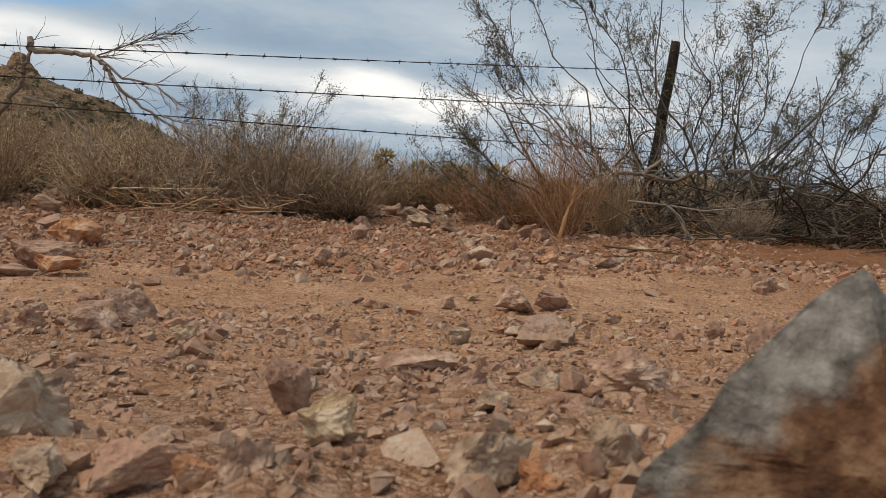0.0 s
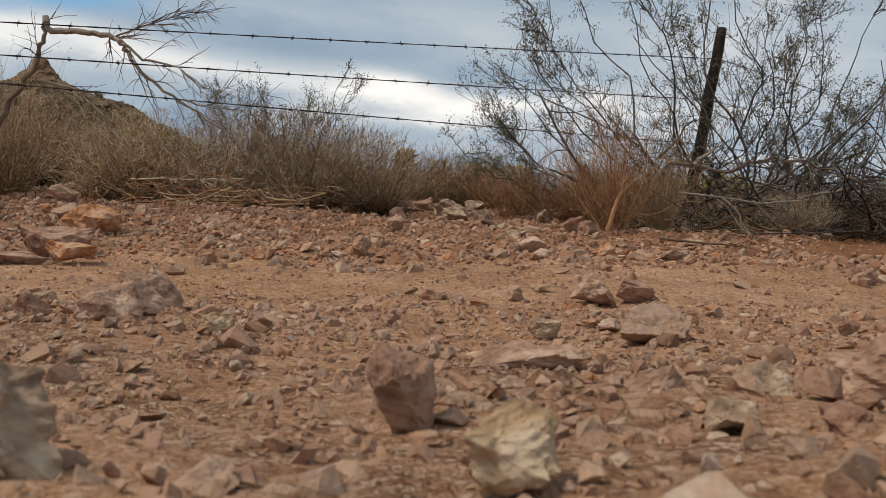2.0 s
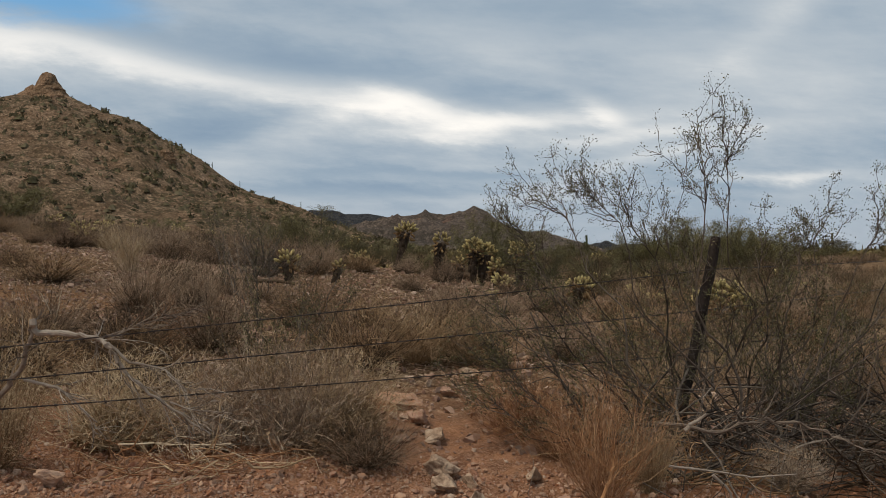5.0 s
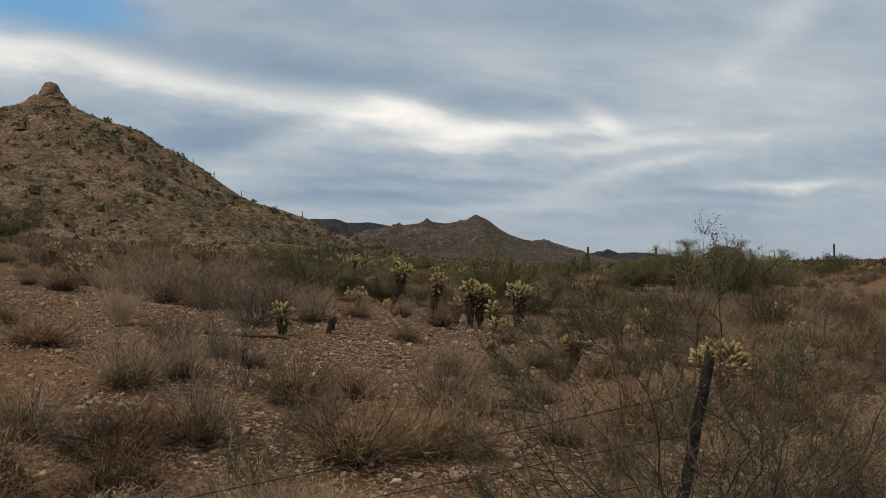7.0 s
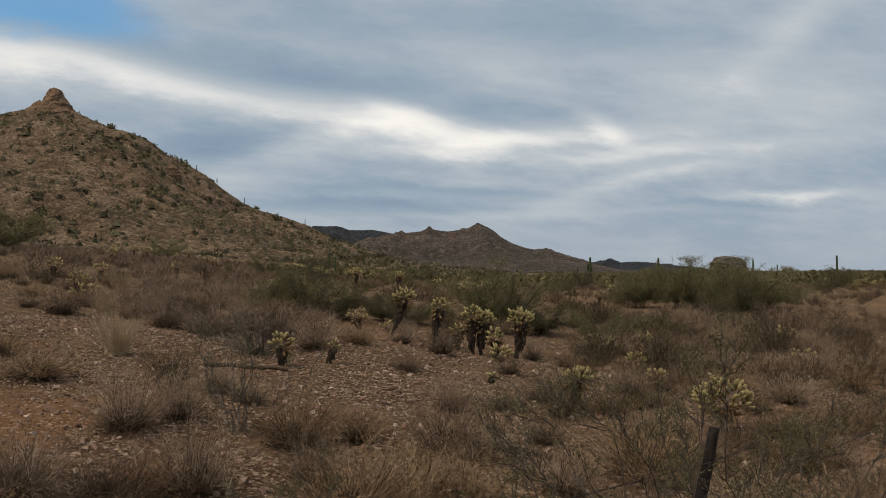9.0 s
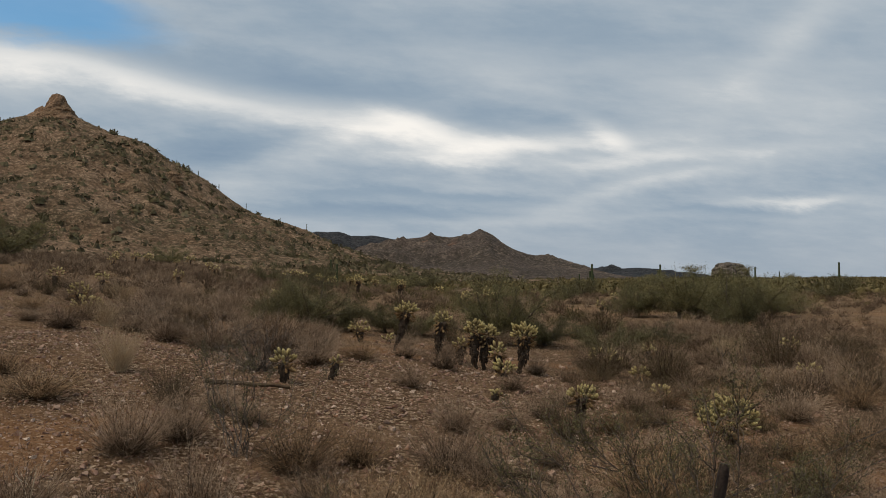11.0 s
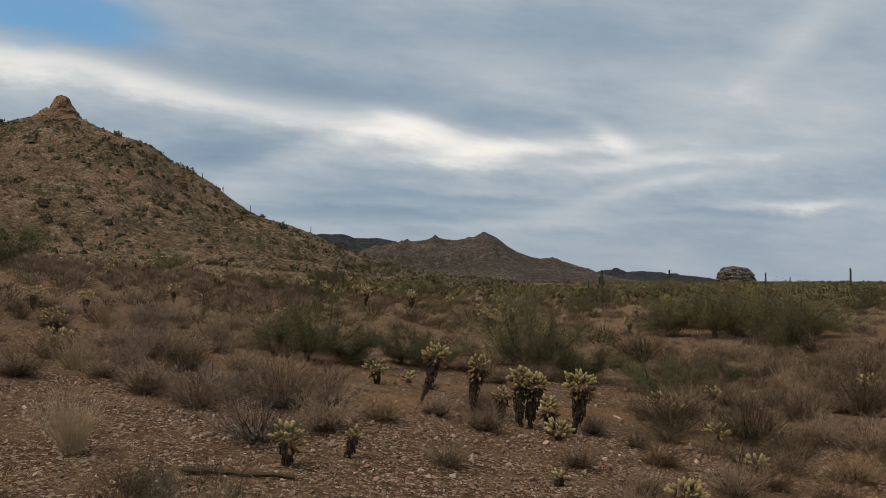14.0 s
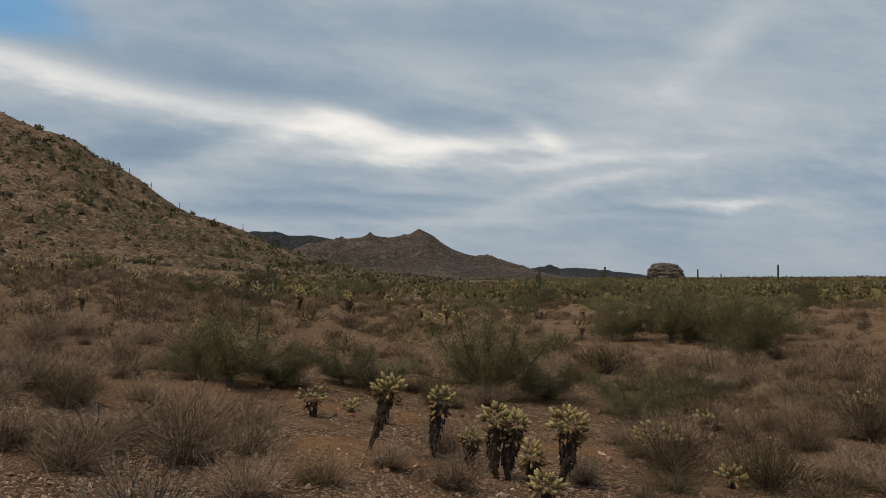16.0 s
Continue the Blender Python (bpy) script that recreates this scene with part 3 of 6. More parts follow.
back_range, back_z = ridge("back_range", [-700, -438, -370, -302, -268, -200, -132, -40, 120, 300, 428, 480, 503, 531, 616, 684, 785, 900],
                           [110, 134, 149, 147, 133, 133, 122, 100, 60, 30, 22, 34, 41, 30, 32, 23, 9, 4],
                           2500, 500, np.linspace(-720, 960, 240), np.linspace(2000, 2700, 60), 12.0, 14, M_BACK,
                           "mountain range far away, its distance haze put into a dim blue-grey colour")


def lump(name, centre, size, seed, mat, label, category="rock", layers=0.0, kind="structure", profile=((0, 1), (0.5, 0.9), (0.85, 0.6), (1, 0)), lean=0.0):
    """A weathered rock mass: a steep dome with ledges and cracks."""
    n, m = 56, 40
    v = []
    for i in range(m + 1):
        for j in range(n):
            a = 2 * math.pi * j / n
            k = i / m
            rr = float(np.interp(k, [q[0] for q in profile], [q[1] for q in profile]))
            p = Vector((math.cos(a), math.sin(a), 3.0 * k))
            bulge = 1 + 0.20 * noise.fractal(p * 1.6 + Vector((seed, 0, 0)), 0.9, 2.1, 5) + layers * (noise.noise(Vector((seed, 2, k * 9))) + 0.5 * noise.noise(Vector((seed, 7, k * 23))))
            up = k + 0.03 * noise.noise(p * 2.5 + Vector((0, seed, 0)))
            v.append((math.cos(a) * rr * bulge * size[0] + lean * k, math.sin(a) * rr * bulge * size[1], up * size[2]))
    f = []
    for i in range(m):
        for j in range(n):
            f.append((i * n + j, i * n + (j + 1) % n, (i + 1) * n + (j + 1) % n, (i + 1) * n + j))
    return thing(name, build_mesh(name, v, f, mat, False), Matrix.Translation(centre), label, category, kind=kind)


lump("rock_spire", (-322, 700, 134), (15.5, 13.0, 26.5), 3.3, M_SPIRE, "tan banded rock knob on the crest of the hill", layers=0.05, profile=((0, 1.5), (0.15, 1.2), (0.3, 0.92), (0.55, 0.66), (0.8, 0.44), (0.93, 0.31), (1, 0)), lean=-1.0)
lump("rock_shoulder", (-342, 701, 130), (19, 12.0, 20.5), 6.7, M_SPIRE, "dark broken rock shoulder beside the rock knob", layers=0.05, profile=((0, 1.1), (0.3, 0.8), (0.6, 0.5), (0.85, 0.25), (1, 0)), lean=6.0)
lump("rock_outcrop", (-206, 640, 70), (9, 5.0, 17.0), 8.1, M_SPIRE, "reddish broken rock outcrop on the hillside", layers=0.16)
lump("butte", (421, 1202, -4), (27, 20.0, 29.0), 5.2, M_BUTTE, "pale flat-topped rock butte on the plain", layers=0.004, profile=((0, 1.06), (0.35, 0.98), (0.65, 0.88), (0.86, 0.70), (0.95, 0.5), (1, 0)), lean=-5.0)


# ---- plants: one function for each kind ----
def slivers(rng, heap, n, height, fan, length, width):
    """Fine dead twig tips filling a mound, each a thin spike."""
    a = rng.uniform(0, 2 * np.pi, n)
    th = radians(fan) * rng.random(n) ** 0.62
    d = np.stack([np.cos(a) * np.sin(th), np.sin(a) * np.sin(th), np.cos(th) + 0.04], -1)
    lump = 1 + 0.16 * value_noise(np.cos(a) * th * 2.2 + 7, np.sin(a) * th * 2.2, int(height * 1000))
    p = d * (height * 0.95 * lump * rng.random(n) ** 0.45)[:, None]
    go = d + rng.normal(0, 0.75, (n, 3)) + np.array([0, 0, 0.15])
    go /= np.linalg.norm(go, axis=1, keepdims=True)
    side = np.cross(go, rng.normal(0, 1, (n, 3)))
    side *= width * 0.5 / (np.linalg.norm(side, axis=1, keepdims=True) + 1e-9)
    L = (length * rng.uniform(0.5, 1.4, n))[:, None]
    v = np.stack([p - side - go * L * 0.5, p + side - go * L * 0.5, p + go * L * 0.5], 1).reshape(-1, 3)
    v[:, 2] = np.maximum(v[:, 2], -0.01)
    heap.add(v, np.arange(n * 3).reshape(-1, 3))


def dry_shrub(seed, stems=60, height=0.6, fan=80, subs=6, r=0.0026, mat=M_DRY, leaf=None, leaves=0.0, leaf_size=0.012, lod=5, wob=0.24, fine=1200, core=0.0, wood=None):
    """A mounded dry desert shrub of many thin stems; returns the meshes of stems, twigs and leaves."""
    rng = np.random.default_rng(seed)
    st, tw, lf = Heap(), Heap(), Heap()
    slivers(rng, tw, fine, height, fan, height * (0.12 if lod > 3 else 0.17), r * 1.5)
    if core:
        # the dense tangle inside the mound; in M_DARK it paints the inner shade
        slivers(rng, st, int(fine * 0.45), height * (core + 0.12), 89, height * 0.26, r * 4.2)
    for _ in range(stems):
        a = rng.uniform(0, 2 * math.pi)
        th = radians(fan) * rng.random() ** 0.62
        d = np.array([math.cos(a) * math.sin(th), math.sin(a) * math.sin(th), math.cos(th) + 0.05])
        base = np.array([math.cos(a), math.sin(a), 0]) * rng.uniform(0, 0.16) * height + np.array([0, 0, -0.02])
        L = height * rng.uniform(0.55, 1.0) * (1.0 + 0.05 * math.sin(th))
        pts = sprig(rng, base, d, L, lod, wob, 0.04)
        st.tube(pts, r * 1.7, r * 0.6)
        for _ in range(subs):
            k = lod * rng.uniform(0.0, 0.999) ** 0.6
            i = min(int(k), lod - 1)
            p = pts[i] + (pts[i + 1] - pts[i]) * (k - i)
            dd = unit(pts[i + 1] - pts[i]) + rng.normal(0, 0.5, 3) + np.array([0, 0, 0.12])
            q = sprig(rng, p, dd, L * rng.uniform(0.14, 0.36), 3 if lod > 3 else 2, 0.25, 0.03)
            tw.tube(q, r * 0.85, r * 0.35)
            for _ in range(rng.poisson(leaves) if leaves else 0):
                s = q[0] + (q[-1] - q[0]) * rng.uniform(0.3, 1.05)
                lf.leaf(s, unit(rng.normal(0, 1, 3)), unit(rng.normal(0, 1, 3)), leaf_size * rng.uniform(0.7, 1.6), leaf_size * 0.3)
    return st.mesh("stems", wood or mat), tw.mesh("twig_mass", mat), (lf.mesh("leaves", leaf) if lf.n else None)


def ribbons(heap, pts, width, rng):
    """Thin tapering stems through pts (n, k, 3), each a narrow strip turned its own way."""
    n, k = pts.shape[:2]
    d = pts[:, -1] - pts[:, 0]
    side = np.cross(d, rng.normal(0, 1, (n, 3)))
    side /= np.linalg.norm(side, axis=1, keepdims=True) + 1e-9
    w = (width * np.linspace(1, 0.35, k))[None, :, None] * rng.uniform(0.6, 1.3, (n, 1, 1)) * 0.5
    v = np.stack([pts - side[:, None] * w, pts + side[:, None] * w], 2).reshape(n, 2 * k, 3)
    a = 2 * np.arange(k - 1)
    f = np.concatenate([np.stack([a, a + 1, a + 3], 1), np.stack([a, a + 3, a + 2], 1)])
    heap.add(v.reshape(-1, 3), (f[None] + (np.arange(n) * 2 * k)[:, None, None]).reshape(-1, 3))


def broom_shrub(seed, stems=240, fan=62, twigs=5, width=0.008, mat=M_BURSAGE, wood=M_DARK, leaf=None, leaves=0.0, leaf_size=0.04, bow=0.35, core=1.0):
    """A dry shrub one unit high: many thin stems rising from one root in a fan, finely branched towards pale tips."""
    rng = np.random.default_rng(seed)
    st, tw, lf = Heap(), Heap(), Heap()

    def spread(n, reach):
        a = rng.uniform(0, 2 * np.pi, n)
        th = radians(fan) * rng.random(n) ** 0.55
        clump = 1 + 0.22 * value_noise(np.cos(a) * th * 2.4 + seed, np.sin(a) * th * 2.4, seed)
        return np.stack([np.cos(a) * np.sin(th), np.sin(a) * np.sin(th), np.cos(th)], 1), reach * clump * rng.uniform(0.62, 1.08, n) * (1 - 0.10 * th)

    def grow(base, d, L, k, bend):
        q = np.linspace(0, 1, k)[None, :, None]
        out = d * np.array([1, 1, 0.6])
        pts = base[:, None] + L[:, None, None] * (out[:, None] * q + np.array([0, 0, 1.0]) * (bend * q ** 2 + (1 - bend) * 0.35 * q * d[:, None, 2:]))
        wob = rng.normal(0, 0.02, (len(d), k, 3)) * L[:, None, None] * np.minimum(q * 3, 1)
        return pts + wob

    d, L = spread(stems, 0.95)
    root = np.stack([rng.normal(0, 0.06, stems), rng.normal(0, 0.06, stems), np.full(stems, -0.03)], 1)
    P = grow(root, d, L, 5, bow)
    ribbons(st, P, width, rng)
    for _ in range(twigs):
        i = rng.integers(1, 4, stems)
        b = P[np.arange(stems), i] + (P[np.arange(stems), i + 1] - P[np.arange(stems), i]) * rng.random((stems, 1))
        go = P[:, -1] - P[:, 1]
        go /= np.linalg.norm(go, axis=1, keepdims=True)
        go = go + rng.normal(0, 0.58, (stems, 3)) + np.array([0, 0, 0.16])
        go /= np.linalg.norm(go, axis=1, keepdims=True)
        q = b[:, None] + go[:, None] * (L * rng.uniform(0.16, 0.40, stems))[:, None, None] * np.linspace(0, 1, 3)[None, :, None]
        q[:, 1:] += rng.normal(0, 0.012, (stems, 2, 3))
        q[:, :, 2] = np.maximum(q[:, :, 2], 0)
        ribbons(tw, q, width * 0.62, rng)
        if leaf:
            for s in range(stems):
                for _ in range(rng.poisson(leaves)):
                    c = q[s, 0] + (q[s, 2] - q[s, 0]) * rng.uniform(0.2, 1.08) + rng.normal(0, 0.012, 3)
                    lf.leaf(c, unit(rng.normal(0, 1, 3) + go[s]), unit(rng.normal(0, 1, 3)), leaf_size * rng.uniform(0.6, 1.4), leaf_size * 0.26)
    # inner slivers; where wood is M_DARK their colour deepens the shade inside
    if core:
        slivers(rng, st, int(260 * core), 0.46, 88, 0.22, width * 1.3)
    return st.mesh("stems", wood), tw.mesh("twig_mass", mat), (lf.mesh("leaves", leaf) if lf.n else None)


def wavy(rng, p, q, sag, amp, n):
    """A wavy stem from p to q: it leaves sideways and bends up, with slow curves."""
    p, q = np.array(p, float), np.array(q, float)
    k = np.linspace(0, 1, n + 1)[:, None]
    d = q - p
    pts = p + d * k
    pts[:, 2] -= sag * np.linalg.norm(d[:2]) * np.sin(np.pi * k[:, 0]) ** 1.2
    L = np.linalg.norm(d)
    for f in (1.5, 2.6, 4.3):
        ph = rng.uniform(0, 6.28, 3)
        pts += amp * L / f * rng.uniform(0.5, 1.2, 3) * (np.sin(6.28 * f * k + ph) - np.sin(ph)) * np.minimum(k * 4, 1)
    return pts


def creosote(seed, tips, twigs=9, sprays=8, leaves=9, fine=1.0, foot=0.10):
    """An open creosote bush: wavy stems to the given tips, forked twigs, and tufts of tiny leaves at their ends."""
    rng = np.random.default_rng(seed)
    tw, lf = Heap(), Heap()

    def tuft(at, d, r, count):
        for _ in range(count):
            c = at + rng.normal(0, r, 3) - d * rng.uniform(0, r * 2.2)
            lf.leaf(c, unit(rng.normal(0, 1, 3) + d), unit(rng.normal(0, 1, 3)), rng.uniform(0.008, 0.015), 0.0036)

    def spray(p, d, L, thick):
        q = wavy(rng, p, p + unit(d) * L, 0.12, 0.07, 7)
        tw.tube(q, thick, 0.0012)
        for _ in range(sprays):
            j = rng.integers(2, 8)
            f = unit(q[j] - q[j - 1])
            go = unit(f + rng.normal(0, 0.55, 3) + np.array([0, 0, 0.10]))
            e = wavy(rng, q[j], q[j] + go * L * rng.uniform(0.12, 0.34), 0.06, 0.06, 4)
            tw.tube(e, 0.0019 * fine ** 0.5, 0.0008)
            tuft(e[-1], go, 0.016, rng.poisson(leaves * 1.3))
            if rng.random() < 0.5:
                tuft(e[2], go, 0.015, rng.poisson(leaves * 0.7))

    for tip in tips:
        tip = np.array(tip, float)
        out = unit(np.array([tip[0], tip[1], 0.0]) + 1e-6)
        base = out * rng.uniform(0.3, 1.0) * foot + np.array([0, 0, -0.05])
        pts = wavy(rng, base, tip, 0.18, 0.042, 16)
        L = np.linalg.norm(tip - base)
        tw.tube(pts, 0.0100 * fine * rng.uniform(0.75, 1.25), 0.0017, 5)
        tuft(pts[-1], out, 0.02, leaves)
        for _ in range(twigs):
            k = 16 * (rng.uniform(0.26, 0.97) if rng.random() < 0.72 else rng.uniform(0.86, 0.99))
            i = int(k)
            p = pts[i] + (pts[i + 1] - pts[i]) * (k - i)
            d = unit(pts[i + 1] - pts[i]) + rng.normal(0, 0.40, 3) * np.array([1, 1, 0.6]) + np.array([0, 0, 0.10])
            spray(p, d, L * rng.uniform(0.16, 0.34) * (1.15 - 0.5 * k / 16), 0.0034 * fine)
    return tw.mesh("stems", M_BARK), lf.mesh("leaves", M_LEAF)


def palo_verde(seed, height, limbs=10, twigs=46, blades=26, leaf=1.0):
    """A green-barked desert tree: short trunk, spreading limbs and a fine, broomy crown; returns trunk, limbs, crown."""
    rng = np.random.default_rng(seed)
    tr, cr, arms = Heap(), Heap(), []
    tr.tube(sprig(rng, (0, 0, -0.1), (0.1, 0, 1), height * 0.25, 4, 0.1, 0), height * 0.035, height * 0.025, 7)
    for s in range(limbs):
        a = 2 * math.pi * s / limbs + rng.uniform(-0.3, 0.3)
        d = np.array([math.cos(a), math.sin(a), rng.uniform(0.2, 1.1)])
        pts = sprig(rng, (0, 0, height * 0.10), d, height * rng.uniform(0.5, 0.85), 8, 0.14, 0.05)
        h = Heap()
        h.tube(pts, height * 0.015, height * 0.004, 5)
        arms.append(h.mesh("limb", M_BARK))
        for _ in range(twigs):
            k = rng.uniform(1.0, 7.9)
            i = int(k)
            p = pts[i] + (pts[i + 1] - pts[i]) * (k - i)
            q = sprig(rng, p, rng.normal(0, 0.75, 3) + np.array([d[0] * 0.4, d[1] * 0.4, 0.45]), height * rng.uniform(0.10, 0.26), 2, 0.25, 0.0)
            cr.tube(q, height * 0.0022, height * 0.0009)
            for _ in range(blades):
                c = q[0] + (q[-1] - q[0]) * rng.uniform(0.2, 1.1) + rng.normal(0, height * 0.022, 3)
                cr.leaf(c, unit(rng.normal(0, 1, 3)), unit(rng.normal(0, 1, 3)), height * leaf * rng.uniform(0.012, 0.030), height * leaf * 0.0027)
    return tr.mesh("trunk", M_BARK), arms, cr.mesh("crown", M_GREEN)


def joint_mesh(seed, mat):
    """One fuzzy cholla joint, about 1 long: a lumpy spindle bristling with fine spines."""
    rng = np.random.default_rng(seed)
    bm = bmesh.new()
    bmesh.ops.create_icosphere(bm, subdivisions=2, radius=0.5)
    for v in bm.verts:
        t = v.co.z + 0.5
        v.co.x *= 0.36
        v.co.y *= 0.36
        v.co *= 1 + 0.10 * noise.noise(v.co * 9 + Vector((seed, 0, 0)))
        v.co.z = t * 1.0
    v = np.array([p.co[:] for p in bm.verts])
    f = np.array([[q.index for q in fc.verts] for fc in bm.faces])
    bm.free()
    body = build_mesh("joint", v, f, mat, True)
    sp = Heap()
    for _ in range(130):
        p = v[rng.integers(len(v))]
        c = np.array([0, 0, np.clip(p[2], 0.2, 0.85)])
        d = unit(unit(p - c) + rng.normal(0, 0.35, 3))
        s = unit(np.cross(d, rng.normal(0, 1, 3))) * 0.008
        e = p + d * rng.uniform(0.05, 0.11)
        sp.add([p - s, p + s, e], [(0, 1, 2)])
    return body, sp.mesh("spine_coat", M_SPINE if mat is M_JOINT else mat)


JOINTS = [joint_mesh(s, M_JOINT) for s in (1, 2, 3)]
DEAD_JOINTS = [joint_mesh(s, M_DEADJOINT) for s in (4, 5)]


def cholla(seed, x, y, height, width, lean=(0.0, 0.0), trunk=0.62, joints=30, shaggy=1.0, label="", size=0.14, fork=1):
    """A teddy-bear cholla: a dark trunk, thin at the foot and shaggy with dead joints above, under a spread crown of pale spiny joints."""
    rng = np.random.default_rng(seed)
    z0 = float(ground_z(x, y))
    root = new("cholla")
    root.matrix_world = Matrix.Translation((x, y, z0 - 0.03))
    tagged(root, label or "teddy-bear cholla with pale spiny crown on a dark shaggy trunk", "cactus", "chollas")
    tk = Heap()
    tops = []
    for b in range(fork):
        off = np.array([(b - (fork - 1) / 2) * width * 0.42, 0.05 * b, 0])
        top = np.array([lean[0], lean[1], height * trunk * (1 - 0.12 * b)]) + off
        bend = np.array([rng.normal(0, 0.03), rng.normal(0, 0.03), 0])
        k9 = np.linspace(0, 1, 11)
        pts = np.array([(off * 0.55 + (top - off * 0.55) * k + bend * math.sin(math.pi * k)) for k in k9])
        r = (0.022 + 0.042 * height * shaggy) * (1.0 if fork == 1 else 0.85)
        tk.tube(pts, r * 0.50, r * 1.12, 9, 0.34, rng)
        # drooping dead joints, denser towards the crown
        for _ in range(int(90 * shaggy)):
            k = 0.25 + 0.79 * rng.random() ** 0.65
            i = min(int(k * 10), 9)
            p = pts[i] + (pts[i + 1] - pts[i]) * (k * 10 - i)
            a = rng.uniform(0, 2 * math.pi)
            o = np.array([math.cos(a), math.sin(a), 0])
            rr = r * (0.42 + 0.85 * k)
            q = np.array([p + o * rr * 0.7, p + o * rr * rng.uniform(1.1, 1.7) + np.array([0, 0, -0.02]), p + o * rr * rng.uniform(1.2, 1.7) + np.array([0, 0, -rng.uniform(0.05, 0.12)])])
            tk.tube(q, 0.020, 0.010, 5, 0.35, rng)
        tops.append(top)
    part("trunk", tk.mesh("trunk", M_HUSK), root, "dark shaggy trunk of dead joints")
    rise = max(height * (1 - trunk) - size * 0.75, 0.04)
    for n in range(joints):
        top = tops[n % fork]
        a = 2.4 * n + rng.uniform(-0.5, 0.5)
        ph = 1.62 * math.sqrt((n + 0.6) / joints) + rng.normal(0, 0.11)
        R = width * (0.5 if fork == 1 else 0.34) - size * 0.32 * math.sin(ph) + rng.normal(0, 0.02) * width
        p = Vector((top[0] + math.cos(a) * R * math.sin(ph), top[1] + math.sin(a) * R * math.sin(ph), top[2] + rise * (0.25 + 0.75 * math.cos(ph)) + rng.normal(0, 0.018)))
        d = Vector((math.cos(a) * math.sin(ph) * 0.9 + rng.normal(0, 0.20), math.sin(a) * math.sin(ph) * 0.9 + rng.normal(0, 0.20), 0.42 + 0.55 * math.cos(ph)))
        s = size * rng.uniform(0.60, 1.05)
        m = Matrix.Translation(p) @ d.to_track_quat("Z", "Y").to_matrix().to_4x4() @ Matrix.Diagonal((s, s, s, 1)) @ Matrix.Translation((0, 0, -0.25))
        body, spines = JOINTS[n % 3]
        j = part("joint", body, root, "", m)
        if y < 30:
            part("spine_coat", spines, j)
    for n in range(int((8 + joints * 0.5) * min(shaggy, 1.0))):
        top = tops[n % fork]
        a, rr = rng.uniform(0, 2 * math.pi), width * rng.uniform(0.10, 0.34) * (1 if fork == 1 else 0.7)
        p = Vector((top[0] + math.cos(a) * rr, top[1] + math.sin(a) * rr, top[2] + rise * 0.3 - rng.uniform(0.0, 0.26) * height * (1 - rr / width)))
        d = Vector((math.cos(a), math.sin(a), rng.uniform(-1.1, 0.5)))
        s = size * rng.uniform(0.6, 0.9)
        body, spines = DEAD_JOINTS[n % 2]
        j = part("dead_joint", body, root, "rust-brown dead joint", Matrix.Translation(p) @ d.to_track_quat("Z", "Y").to_matrix().to_4x4() @ Matrix.Diagonal((s, s, s, 1)))
        if y < 30:
            part("spine_coat", spines, j)
    return root


def saguaro_mesh(seed, height, arms):
    rng = np.random.default_rng(seed)
    out = []
    for k in range(arms + 1):
        h = Heap()
        if k == 0:
            h.tube([(0, 0, -0.3)] + [(0.02 * rng.normal(), 0, height * s) for s in (0.25, 0.5, 0.75, 0.93, 0.985, 1.0)], 0.048 * height, 0.038 * height, 12, 0.07, rng)
            out.append(h.mesh("trunk", M_SAGUARO))
        else:
            a = rng.uniform(0, 2 * math.pi)
            o = np.array([math.cos(a), math.sin(a), 0])
            z = height * rng.uniform(0.35, 0.55)
            top = height * rng.uniform(0.15, 0.35)
            h.tube([np.array([0, 0, z]), o * 0.07 * height + np.array([0, 0, z]), o * 0.10 * height + np.array([0, 0, z + 0.04 * height]), o * 0.10 * height + np.array([0, 0, z + top])], 0.03 * height, 0.028 * height, 10, 0.07, rng)
            out.append(h.mesh("arm", M_SAGUARO))
    return out


# ---- the fence ----
def fence_post(x0, y0, x1, y1, top, label):
    rng = np.random.default_rng(5)
    h = Heap()
    z0 = float(ground_z(x0, y0)) - 0.3
    pts = [np.array([x0 + (x1 - x0) * k, y0 + (y1 - y0) * k, z0 + (top - z0) * k]) + rng.normal(0, 0.004, 3) for k in np.linspace(0, 1, 14)]
    h.tube(pts, 0.039, 0.033, 11, 0.15, rng)
    return thing("fence_post", h.mesh("fence_post", M_POST), Matrix(), label, "fence post", "fence posts")


def barb_mesh():
    h = Heap()
    h.tube([(0, 0, -0.007), (0, 0, 0), (0, 0, 0.007)], 0.0042, 0.0042, 6)
    h.tube([(-0.014, 0.004, -0.004), (0, 0.004, 0), (0.012, 0.006, 0.005)], 0.0016, 0.0009, 4)
    h.tube([(0.005, -0.014, 0.004), (0.004, 0, 0), (0.002, 0.013, -0.005)], 0.0016, 0.0009, 4)
    return h.mesh("barb", M_WIRE)


BARB = barb_mesh()


